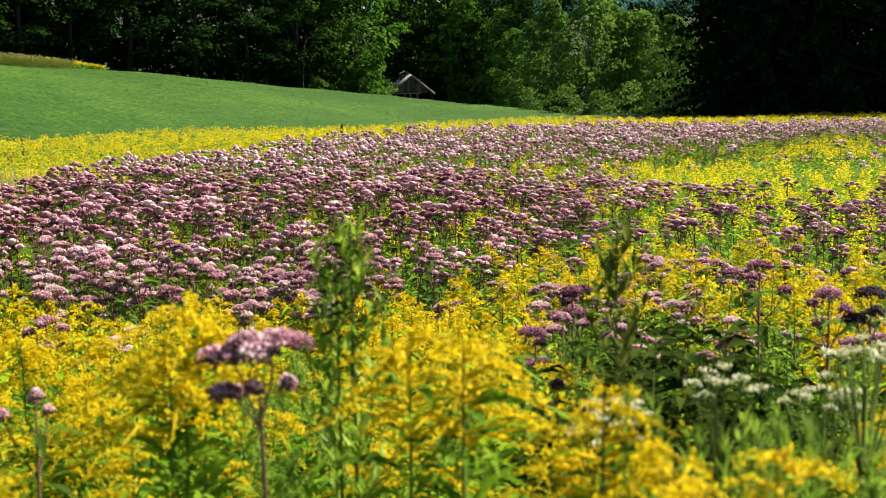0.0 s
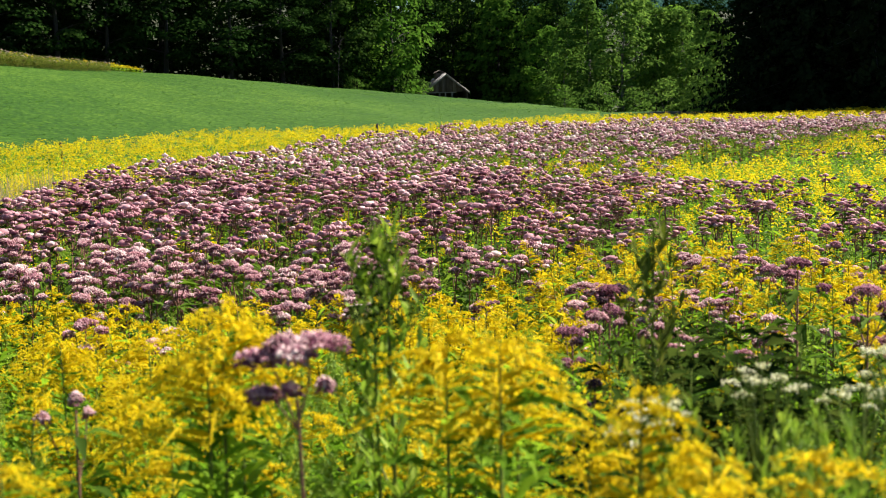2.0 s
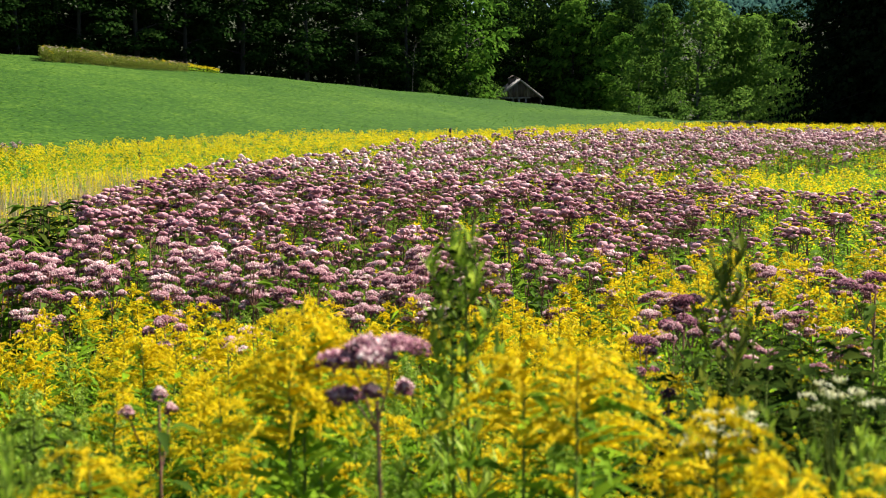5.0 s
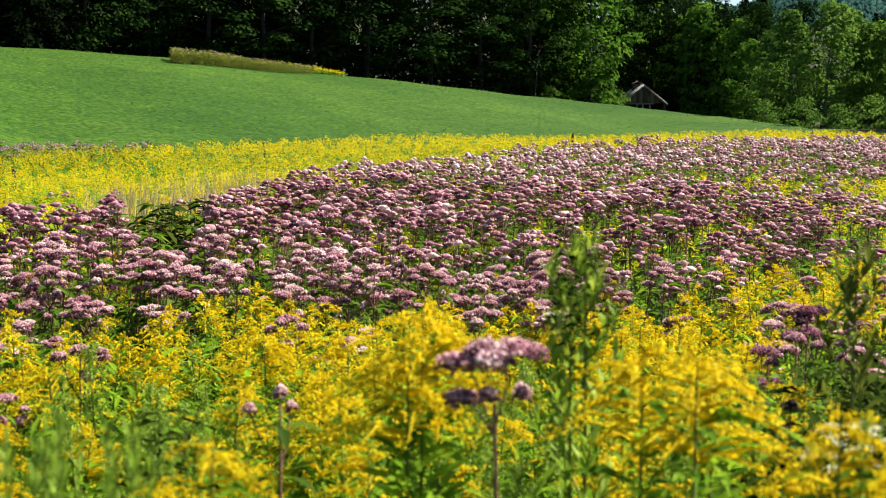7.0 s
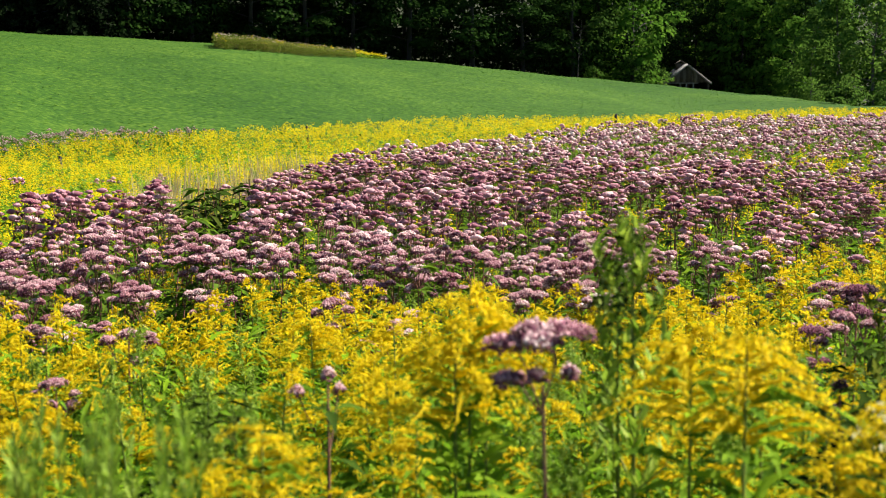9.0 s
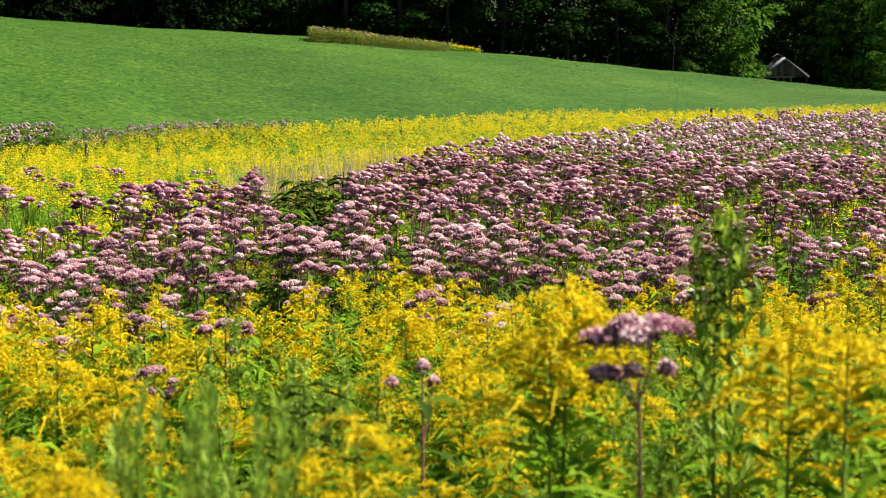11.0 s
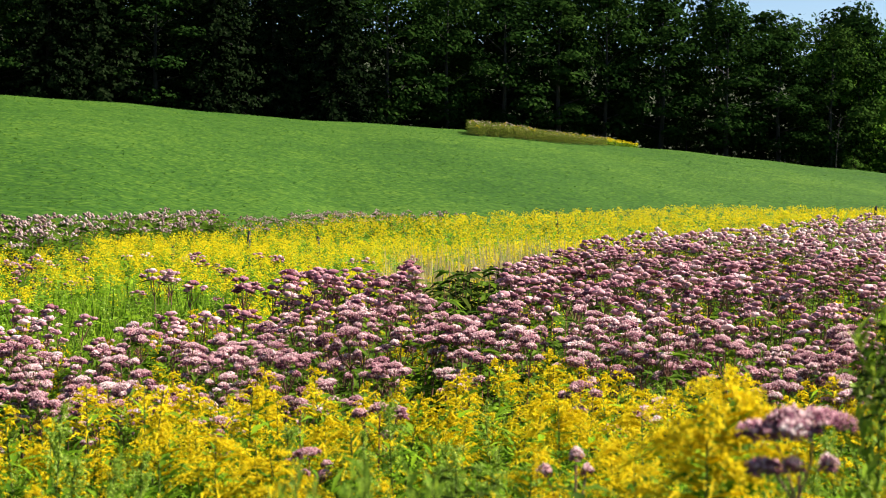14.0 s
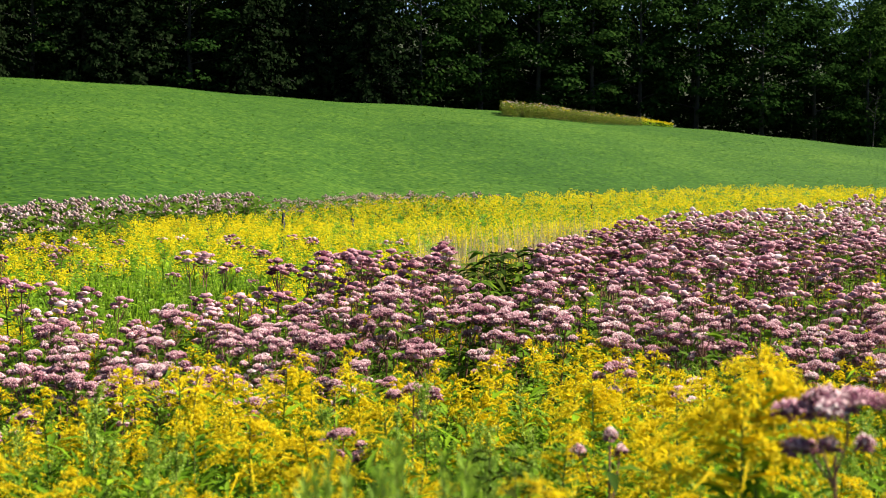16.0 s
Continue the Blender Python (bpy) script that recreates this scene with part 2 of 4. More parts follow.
def tufts(c, r, flat=1.0):
    """Small three-sided double cones at centres c with radii r: flower buds and florets."""
    c = np.asarray(c, float)
    n = len(c)
    r = np.broadcast_to(np.asarray(r, float), (n,))
    a = rng.uniform(0, 6.28, n)[:, None] + np.array([0, 2.094, 4.189])
    v = np.empty((n, 5, 3))
    tilt = rng.normal(0, 0.35, (n, 2)) * r[:, None]
    v[:, :3, 0] = c[:, 0, None] + np.cos(a) * r[:, None]
    v[:, :3, 1] = c[:, 1, None] + np.sin(a) * r[:, None]
    v[:, :3, 2] = c[:, 2, None] + rng.normal(0, 0.25, (n, 3)) * r[:, None] * flat
    v[:, 3] = c
    v[:, 3, 2] += r * flat
    v[:, 3, :2] += tilt
    v[:, 4] = c
    v[:, 4, 2] -= r * flat
    t = np.array([[0, 1, 3], [1, 2, 3], [2, 0, 3], [1, 0, 4], [2, 1, 4], [0, 2, 4]])
    return v.reshape(-1, 3), (t[None] + 5 * np.arange(n)[:, None, None]).reshape(-1, 3)


def florets(c, r, along=None, stretch=1.0, flat=1.0):
    """Four-sided specks for the smallest flowers, drawn out along a branch where one is given."""
    c = np.asarray(c, float)
    n = len(c)
    r = np.broadcast_to(np.asarray(r, float), (n,))
    k = np.array([[1, 0, -0.4], [-0.5, 0.87, -0.4], [-0.5, -0.87, -0.4], [0, 0, 1.0]])
    a = rng.uniform(0, 6.28, n)
    x = k[None, :, 0] * np.cos(a)[:, None] - k[None, :, 1] * np.sin(a)[:, None]
    y = k[None, :, 0] * np.sin(a)[:, None] + k[None, :, 1] * np.cos(a)[:, None]
    z = (np.broadcast_to(k[None, :, 2], (n, 4)) + rng.normal(0, 0.35, (n, 4))) * flat
    v = np.stack([x, y, z], -1)
    if along is not None:
        w = unit(np.asarray(along, float))[:, None]
        v = v + w * (v * w).sum(-1, keepdims=True) * (stretch - 1)
    v = c[:, None] + v * r[:, None, None]
    t = np.array([[0, 1, 3], [1, 2, 3], [2, 0, 3], [1, 0, 2]])
    return v.reshape(-1, 3), (t[None] + 4 * np.arange(n)[:, None, None]).reshape(-1, 3)


def sprays(c, r, along, stretch=2.0):
    """Bent slips of two triangles, drawn out along a branch: flower sprays seen from farther off."""
    w = unit(np.asarray(along, float))
    n = len(c)
    r = np.broadcast_to(r, (n,))[:, None]
    s = unit(np.cross(w, rng.normal(0, 1, (n, 3))))
    u = np.cross(s, w)
    v = np.stack([c - w * r * stretch, c + s * r + u * r * 0.5, c + w * r * stretch - np.array([0, 0, 0.6]) * r, c - s * r + u * r * 0.5], 1)
    t = np.array([[0, 1, 2], [0, 2, 3]])
    return v.reshape(-1, 3), (t[None] + 4 * np.arange(n)[:, None, None]).reshape(-1, 3)


def feathers(o, a, long, rise, fall, r, rings):
    """Arching fingers of close-set flowers: ragged three-sided strips from o, heading a, that rise and fall again."""
    n = len(o)
    s = np.linspace(0.04, 1.0, rings)[None, :]
    ca, sa = np.cos(a)[:, None], np.sin(a)[:, None]
    reach = long[:, None] * s
    p = o[:, None] + np.stack([ca * reach, sa * reach, long[:, None] * (rise * s - fall * s * s)], -1)
    p += rng.normal(0, 0.35, p.shape) * r[:, None, None]
    t = np.arange(3) * 2.094
    rr = r[:, None, None] * (1.15 - 0.75 * s[..., None]) * rng.uniform(0.25, 1.75, (n, rings, 3))
    side, up = np.cos(t) * rr, np.sin(t) * rr
    v = p[:, :, None] + np.stack([-sa[..., None] * side, ca[..., None] * side, up], -1)
    f = []
    for i in range(rings - 1):
        for k in range(3):
            q, w = i * 3 + k, i * 3 + (k + 1) % 3
            f += [[q, w, w + 3], [q, w + 3, q + 3]]
    return v.reshape(-1, 3), (np.array(f)[None] + 3 * rings * np.arange(n)[:, None, None]).reshape(-1, 3)


def leaves(base, way, length, width, droop=0.3):
    """Folded, drooping leaf blades from base along way."""
    base, way = np.asarray(base, float), unit(np.asarray(way, float))
    n = len(base)
    length, width = np.broadcast_to(length, (n,))[:, None], np.broadcast_to(width, (n,))[:, None]
    droop = np.broadcast_to(droop, (n,))[:, None]
    side = np.cross(way, [0, 0, 1.0])
    side = unit(side + rng.normal(0, 0.25, (n, 3)))
    up = np.cross(side, way)
    down = np.array([0, 0, -1.0]) * droop * length
    mid = base + way * length * 0.45 + down * 0.2
    tip = base + way * length + down
    v = np.stack([base, mid + side * width / 2 + up * width * 0.15, mid - up * width * 0.1, mid - side * width / 2 + up * width * 0.15, tip], 1)
    t = np.array([[0, 1, 2], [0, 2, 3], [1, 4, 2], [2, 4, 3]])
    return v.reshape(-1, 3), (t[None] + 5 * np.arange(n)[:, None, None]).reshape(-1, 3)


def tube(points, radii, sides=3):
    """A tapered stem along points."""
    p = np.asarray(points, float)
    n = len(p)
    r = np.broadcast_to(np.asarray(radii, float), (n,))
    way = unit(np.gradient(p, axis=0))
    ref = np.where(np.abs(way[:, 2:3]) > 0.9, [[1.0, 0, 0]], [[0, 0, 1.0]])
    s = unit(np.cross(way, ref))
    u = np.cross(s, way)
    a = np.arange(sides) * 2 * np.pi / sides
    v = p[:, None] + (s[:, None] * np.cos(a)[None, :, None] + u[:, None] * np.sin(a)[None, :, None]) * r[:, None, None]
    f = []
    for i in range(n - 1):
        for k in range(sides):
            q, w = i * sides + k, i * sides + (k + 1) % sides
            f += [[q, w, w + sides], [q, w + sides, q + sides]]
    return v.reshape(-1, 3), np.array(f)


def joined(chunks):
    """Several (v, f) as one."""
    vs, fs, off = [], [], 0
    for v, f in chunks:
        vs.append(v)
        fs.append(f + off)
        off += len(v)
    return np.concatenate(vs), np.concatenate(fs)


def spread(pieces, place, turn, size, lean=0.06):
    """Copies of a plant's pieces at many places, merged: for what grows too thick to count."""
    n = len(place)
    c, s = np.cos(turn), np.sin(turn)
    lx, ly = rng.normal(0, lean, n), rng.normal(0, lean, n)
    out = []
    for v, f, m in pieces:
        w = v[None] * size[:, None, None]
        x = w[..., 0] * c[:, None] - w[..., 1] * s[:, None] + lx[:, None] * w[..., 2]
        y = w[..., 0] * s[:, None] + w[..., 1] * c[:, None] + ly[:, None] * w[..., 2]
        g = np.stack([x, y, w[..., 2]], -1) + place[:, None]
        out.append((g.reshape(-1, 3), (f[None] + len(v) * np.arange(n)[:, None, None]).reshape(-1, 3), m))
    return out


def stuff(name, variants, place, turn, size, label, category, lean=0.06):
    pieces = []
    pick = rng.integers(0, len(variants), len(place))
    for k, var in enumerate(variants):
        q = pick == k
        if q.any():
            pieces += spread(var, place[q], turn[q], size[q], lean)
    if not pieces:
        return None
    return tagged(new(name, make_mesh(name, pieces)), label, category, kind="stuff")


# ---- lie of the land, by bearing (degrees right of ahead) and distance from the bank ----
B_FENCE = ([-110, -60, -40, -35.5, -32, -28, -26, -20, -13, -5, 2, 6, 11, 17, 60, 110], [60, 34, 31, 30.5, 36, 40, 46, 50, 58, 64, 77, 82, 88, 92, 80, 60])
B_CREST = ([-110, -60, -40, -20, -10, -2, 3, 5.3, 8, 20, 60, 110], [110, 90, 95, 105, 115, 128, 112, 100, 100, 105, 105, 110])
E_CREST = ([-110, -60, -40, -33.6, -26.8, -20, -13, -8.3, -5.9, -3.8, -2, 0, 3, 5.3, 9, 17, 60, 110], [0, 2.95, 2.82, 2.51, 2.04, 1.64, 0.98, 0.54, 0.29, 0.07, -0.10, -0.34, -0.60, -0.92, -0.95, -0.85, -0.5, 0])
B_FAR_PURPLE = ([-60, -40, -37.5, -35, -33, -31.0, -29.0, -23, -19.7, -15.3, -10.1, -6.1, -2.9, 1.7, 3.2, 5.5, 7.7, 12, 16.5, 30], [13, 13, 12.8, 11.2, 11.8, 12.2, 12.9, 15.8, 17.8, 21.6, 29, 37, 43, 46, 48, 50, 52, 55, 60, 62])
B_NEAR_PURPLE = ([-60, -40, -26, -19.8, -14.5, -9.8, -6, -2.9, 4, 7.4, 8.0, 10, 12, 16, 30], [7.6, 7.6, 8.1, 8.5, 8.7, 8.8, 8.9, 9.6, 11.2, 18, 30, 33, 36, 45, 50])
EYE = 2.6


def curve(b, az):
    return np.interp(az, b[0], b[1])


def ground_z(x, y):
    x, y = np.asarray(x, float), np.asarray(y, float)
    az, d = np.degrees(np.arctan2(x, y)), np.hypot(x, y)
    near = 0.95 * np.clip(1 - d / 9, 0, 1) ** 1.5
    df, dc = curve(B_FENCE, az), curve(B_CREST, az)
    zc = EYE + dc * np.tan(np.radians(curve(E_CREST, az)))
    t = np.clip((d - df) / (dc - df), 0, 1)
    hill = zc * (0.4 * t + 0.6 * t * t * (3 - 2 * t))
    over = np.clip(d - dc, 0, 45)
    z = near + hill - 0.035 * over
    # Unseen rise added behind the trees to keep sky from shining through.
    back = np.interp(az, [-110, -60, -4, -2, 3, 11, 13, 60, 110], [60, 26, 26, 48, 60, 60, 24, 24, 60])
    z = z + 13.0 * np.clip((d - dc - back) / 24, 0, 1) ** 1.2 - 13.0 * np.clip((d - 260) / 200, 0, 1)
    roll = 0.06 * np.sin(x * 0.55 + 1.3) * np.sin(y * 0.47) + 0.05 * np.sin(x * 0.21 + y * 0.17)
    return z + roll * np.clip((d - 2) / 6, 0, 1)


def at(az, d):
    """A place by bearing and distance, on the ground."""
    x, y = d * math.sin(radians(az)), d * math.cos(radians(az))
    return x, y, float(ground_z(x, y))


def ground():
    a = np.radians(np.concatenate([np.arange(-180, -48, 6.0), np.arange(-48, 24, 0.6), np.arange(24, 180, 6.0)]))
    d = np.concatenate([np.linspace(0.6, 12, 20), np.linspace(12.8, 150, 130), np.geomspace(160, 4800, 24)])
    aa, dd = np.meshgrid(a, d)
    x, y = dd * np.sin(aa), dd * np.cos(aa)
    v = np.stack([x, y, ground_z(x, y)], -1).reshape(-1, 3)
    n, m = len(a), len(d)
    i, j = np.meshgrid(np.arange(m - 1), np.arange(n), indexing="ij")
    p, q = i * n + j, i * n + (j + 1) % n
    r, s = q + n, p + n
    hub = len(v)
    v = np.concatenate([v, [[0, 0, float(ground_z(0, 0))]]])
    f = np.concatenate([np.stack([p, q, r], -1).reshape(-1, 3), np.stack([p, r, s], -1).reshape(-1, 3),
                        np.stack([np.full(n, hub), (np.arange(n) + 1) % n, np.arange(n)], -1)])
    f = f[:, ::-1]
    c = v[f].mean(1)
    az, dd = np.degrees(np.arctan2(c[:, 0], c[:, 1])), np.hypot(c[:, 0], c[:, 1])
    grass = (dd > curve(B_FENCE, az) + np.where(az < -24, 0.8, -0.6)) & (dd < curve(B_CREST, az) + 9) & (az < 7) & (az > -100)
    ob = new("ground", make_mesh("ground", [(v, f[~grass], SOIL), (v, f[grass], HILL)]))
    ob.data.shade_smooth()
    tagged(ob, "gently rolling meadow floor rising to a mown green hill", "ground", kind="structure")


ground()

# ---- plants: shapes ----


def dome(c, radius, height, n, size):
    """Floret centres over a flat-topped dome."""
    u = np.sqrt((np.arange(n) + 0.5) / n)
    th = np.arange(n) * 2.39996 + rng.uniform(0, 6.28)
    k = 1 + 0.18 * np.sin(th * 3 + rng.uniform(0, 6.28))
    p = np.stack([u * radius * k * np.cos(th), u * radius * k * np.sin(th), height * (1 - u ** 2) + rng.normal(0, size * 0.35, n)], -1)
    return p + np.asarray(c)


def cap(c, r, h):
    """A ragged flat-topped flower cap: rim, shoulder and crown."""
    a = np.arange(9) * 0.698 + rng.uniform(0, 0.7)
    b = np.arange(5) * 1.257 + rng.uniform(0, 1.2)
    k, m = rng.uniform(0.75, 1.3, 9) * r, rng.uniform(0.4, 0.7, 5) * r
    v = np.concatenate([np.stack([np.cos(a) * k, np.sin(a) * k, rng.uniform(-0.45, 0.05, 9) * h], -1), np.stack([np.cos(b) * m, np.sin(b) * m, rng.uniform(0.45, 1.0, 5) * h], -1), [[0, 0, rng.uniform(0.7, 1.1) * h], [0, 0, -1.0 * h]]])
    f = []
    for i in range(9):
        j = (i + 1) % 9
        p, q = 9 + (i * 5 // 9) % 5, 9 + (j * 5 // 9) % 5
        f.append([i, j, p])
        if p != q:
            f.append([j, q, p])
        f.append([j, i, 15])
    f += [[9 + i, 9 + (i + 1) % 5, 14] for i in range(5)]
    return v + np.asarray(c), np.array(f)


def joe_pye(detail, heads=5, flower=None, bare=False, head=1.0, leaf=1.0, straight=False, green=None):
    """A joe-pye weed 1.5 m high: {part: pieces}; maroon stem, whorls of leaves, tiers of domed flower heads."""
    flower = flower or PINK
    top = 1.42
    bend = rng.normal(0, 0.0 if straight else 0.03, 2)
    axis = [(bend[0] * t * t, bend[1] * t * t, top * t) for t in (0, 0.35, 0.7, 1.0)]
    stems = [tube(axis, [0.008, 0.007, 0.006, 0.004])]
    b, w, ln = [], [], []
    for z in np.linspace(0.45 if detail > 1 else 0.65, 1.34, 7 if detail > 1 else 4):
        k = 4 if detail > 0 else 3
        a0 = rng.uniform(0, 6.28)
        for j in range(k + (2 if detail == 2 else 0)):
            a = a0 + j * 6.283 / k + rng.normal(0, 0.15)
            t = z / top
            b.append((bend[0] * t * t, bend[1] * t * t, z))
            w.append((math.cos(a), math.sin(a), rng.uniform(0.05, 0.5)))
            ln.append(rng.uniform(0.14, 0.22) * (1.15 - 0.3 * t))
    ln = np.array(ln)
    ln *= leaf
    fol = leaves(b, w, ln * (1.25 if detail == 0 else 1), ln * 0.3 * (1.5 if detail == 0 else 1), rng.uniform(0.2, 0.7, len(ln)))
    tiers = []
    nt, size = (150, 0.0070) if detail == 3 else (95, 0.0082)
    for h in range(0 if bare else heads):
        if h == 0:
            c, r, hh = (axis[3][0], axis[3][1], top + 0.03), rng.uniform(0.05, 0.072), 0.034
        else:
            a = h * 2.4 + rng.uniform(-0.4, 0.4)
            out = rng.uniform(0.05, 0.135)
            c = (axis[3][0] + math.cos(a) * out, axis[3][1] + math.sin(a) * out, top - rng.uniform(-0.03, 0.10 if detail > 1 else 0.06))
            r, hh = rng.uniform(0.026, 0.054), 0.026
            root = np.array((axis[3][0], axis[3][1], top - 0.22))
            if detail > 0:
                stems.append(tube([root, root * 0.4 + np.array(c) * 0.6 + (0, 0, -0.02), c], [0.004, 0.003, 0.003]))
        r *= 0.86 * head
        if detail < 2:
            k = {1: 9, 0: 4}[detail]
            u, th = np.sqrt(rng.uniform(0, 1, k)) * r * 1.1, rng.uniform(0, 6.28, k)
            dots = np.stack([np.cos(th) * u, np.sin(th) * u, hh * 0.55 * (1 - (u / r) ** 2) + 0.003], -1) + np.asarray(c)
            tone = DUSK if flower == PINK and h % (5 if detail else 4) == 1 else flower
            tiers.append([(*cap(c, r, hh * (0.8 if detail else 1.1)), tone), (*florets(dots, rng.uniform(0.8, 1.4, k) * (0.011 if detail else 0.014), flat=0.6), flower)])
            continue
        k = max(4, int(nt * (r / 0.066) ** 1.3))
        tops = dome(c, r, hh * 0.7, k, size * 0.5)
        # Darker florets below a head paint its shaded underside.
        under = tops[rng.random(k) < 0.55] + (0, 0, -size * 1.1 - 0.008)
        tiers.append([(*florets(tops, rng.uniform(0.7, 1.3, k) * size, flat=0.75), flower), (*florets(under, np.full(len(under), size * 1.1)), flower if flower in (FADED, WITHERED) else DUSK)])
    return {"stem": [(*joined(stems), MAROON)], "foliage": [(*fol, green or JLEAF)], "flower_head": tiers}


def goldenrod(detail, flower=None, bud=False, straight=False, leaf=None, slim=1.0, specks=None):
    """A goldenrod 1.15 m high: arching one-sided sprays of tiny yellow flowers over a leafy stem."""
    flower = flower or GOLD
    top = 1.12
    bend = rng.normal(0, 0.0 if straight else 0.05, 2)

    def on(z):
        t = z / top
        return np.array((bend[0] * t * t, bend[1] * t * t, z))
    stem = tube([on(z) for z in (0, 0.4, 0.8, 1.1)], [0.005, 0.0045, 0.004, 0.002])
    k = {3: 46 if bud else 72, 2: 26, 1: 11, 0: 5}[detail]
    zz = np.linspace(0.25, 1.0, k) + rng.normal(0, 0.01, k)
    a = np.arange(k) * 2.4 + rng.uniform(0, 6)
    ln = rng.uniform(0.08, 0.135, k) * (1.3 - 0.5 * zz) * {3: 1.45, 2: 1.45, 1: 1.4, 0: 2.0}[detail] * slim
    fol = leaves([on(z) for z in zz], np.stack([np.cos(a), np.sin(a), rng.uniform(0.3, 1.1, k)], -1), ln,
                 ln * {3: 0.18, 2: 0.22, 1: 0.28, 0: 0.3}[detail], rng.uniform(0.1, 0.6, k))
    nb, rings, size = {3: (26, 3, 0.0034), 2: (17, 3, 0.0042), 1: (0, 0, 0.0078), 0: (0, 0, 0.0155)}[detail]
    t = np.arange(nb) / nb
    o = np.array([on(z) for z in (0.86 + 0.26 * t if bud else 0.91 + 0.19 * t)])
    long = ((0.105 if bud else 0.125) * (1 - t) ** 0.6 + 0.03) * rng.uniform(0.6, 1.25, nb) * (0.4 if bud else 1) * (1.0, 1.0, 0.78, 1.25)[detail]
    aa = rng.uniform(0, 6.28) + rng.normal(0, 1.6, nb)
    rise, fall = (1.5, 0.1) if bud else (0.75, 0.8)
    if nb == 0:
        k = (60 if detail else 26) if not bud else 14
        if specks and not bud:
            k, size = specks
        z, a = rng.uniform(0, 1, k), rng.uniform(0, 6.28, k)
        rr = (0.035 if bud else (0.10 if detail else 0.16)) * np.sqrt(rng.uniform(0.02, 1, k)) * (1.15 - 0.7 * z)
        p = np.stack([bend[0] + np.cos(a) * rr, bend[1] + np.sin(a) * rr, 0.9 + (0.2 if detail else 0.2) * z], -1)
        fl = sprays(p, rng.uniform(0.7, 1.3, k) * size, np.stack([np.cos(a), np.sin(a), rng.uniform(-0.2, 0.9, k)], -1), 1.8)
        return {"foliage": [(*fol, LEAF)], "flower_spray": [(*fl, BUD if bud else flower)]}
    chunks = [feathers(o, aa, long, rise, fall, np.full(nb, size * (0.8 if bud else 1)), rings)]
    nf = {3: 34, 2: 15}[detail]
    if nf:
        s = rng.uniform(0.15, 1.0, (nb, nf, 1)) ** 0.8
        w = np.stack([np.cos(aa), np.sin(aa), 0 * aa], -1)[:, None]
        p = o[:, None] + w * long[:, None, None] * s
        p[..., 2] += (long[:, None, None] * (rise * s - fall * s * s))[..., 0]
        p = (p + rng.normal(0, size * 1.8, p.shape)).reshape(-1, 3)
        lie = np.repeat(w[:, 0], nf, 0) + rng.normal(0, 0.6, p.shape)
        chunks.append(sprays(p, rng.uniform(0.6, 1.3, len(p)) * size, lie, 1.3))
    fl = joined(chunks)
    return {"stem": [(*stem, STEM)], "foliage": [(*fol, LEAF)], "flower_spray": [(*fl, leaf or (BUD if bud else flower))]}


def boneset(detail=2):
    """A white boneset: branching top of flat creamy heads."""
    branches, tiers, b, w = [], [], [], []
    for h in range(11):
        a, out = h * 2.4, 0.006 + 0.021 * math.sqrt(h)
        c = (math.cos(a) * out, math.sin(a) * out, 1.03 - out * 0.5 + rng.uniform(-0.012, 0.012))
        branches.append([(*tube([(0, 0, 0.78), (c[0] * 0.6, c[1] * 0.6, 0.92), c], [0.003, 0.0025, 0.002]), STEM)])
        k = 16
        tiers.append([(*florets(dome(c, rng.uniform(0.012, 0.02), 0.006, k, 0.004), rng.uniform(0.002, 0.0045, k)), WHITE)])
    for z in np.linspace(0.2, 0.85, 9):
        a = rng.uniform(0, 3.14)
        for j in (0, 3.14):
            b.append((0, 0, z))
            w.append((math.cos(a + j), math.sin(a + j), 0.35))
    fol = leaves(b, w, 0.14, 0.03, 0.4)
    return {"stem": [(*tube([(0, 0, 0), (0.01, 0, 0.5), (0, 0, 0.95)], [0.006, 0.005, 0.004]), STEM)], "branch": branches, "foliage": [(*fol, LEAF)], "flower_head": tiers}


def flat(plant):
    out = []
    for pieces in plant.values():
        for p in pieces:
            out += p if isinstance(p, list) else [p]
    return out


def plant_thing(name, plant, label, category, group):
    root = tagged(new(name), label, category, group)
    for key, pieces in plant.items():
        if key in ("flower_head", "branch"):
            for p in pieces:
                part(key, p, root)
        else:
            part(key, pieces, root)
    return root


def planted(x, y, size=1.0, lean=0.05, z=None):
    zz = float(ground_z(x, y)) if z is None else z
    return pose(x, y, zz - 0.02, rng.normal(0, lean) * 57, rng.normal(0, lean) * 57, rng.uniform(0, 360)) @ Matrix.Scale(size, 4)


# ---- where each plant grows ----
S_MIN, S_MAX = -43.0, 20.5


def candidates(d0, d1, spacing):
    """Jittered points over the field's sector between two distances."""
    n = int(2 * d1 / spacing)
    g = (np.arange(n) - n / 2) * spacing
    x, y = np.meshgrid(g, g[g > 0])
    x = x.ravel() + rng.uniform(-0.5, 0.5, x.size) * spacing
    y = y.ravel() + rng.uniform(-0.5, 0.5, y.size) * spacing
    az, d = np.degrees(np.arctan2(x, y)), np.hypot(x, y)
    q = (d > d0) & (d < d1) & (az > S_MIN) & (az < S_MAX)
    return x[q], y[q], az[q], d[q]


def wobble(x, y, scale=0.35, seed=0.0):
    return (np.sin(x * scale * 2.1 + seed) * np.sin(y * scale * 1.7 + 1.1 + seed) + np.sin(x * scale * 4.3 + 2.2 + seed) * np.sin(y * scale * 3.9 + seed) * 0.6)


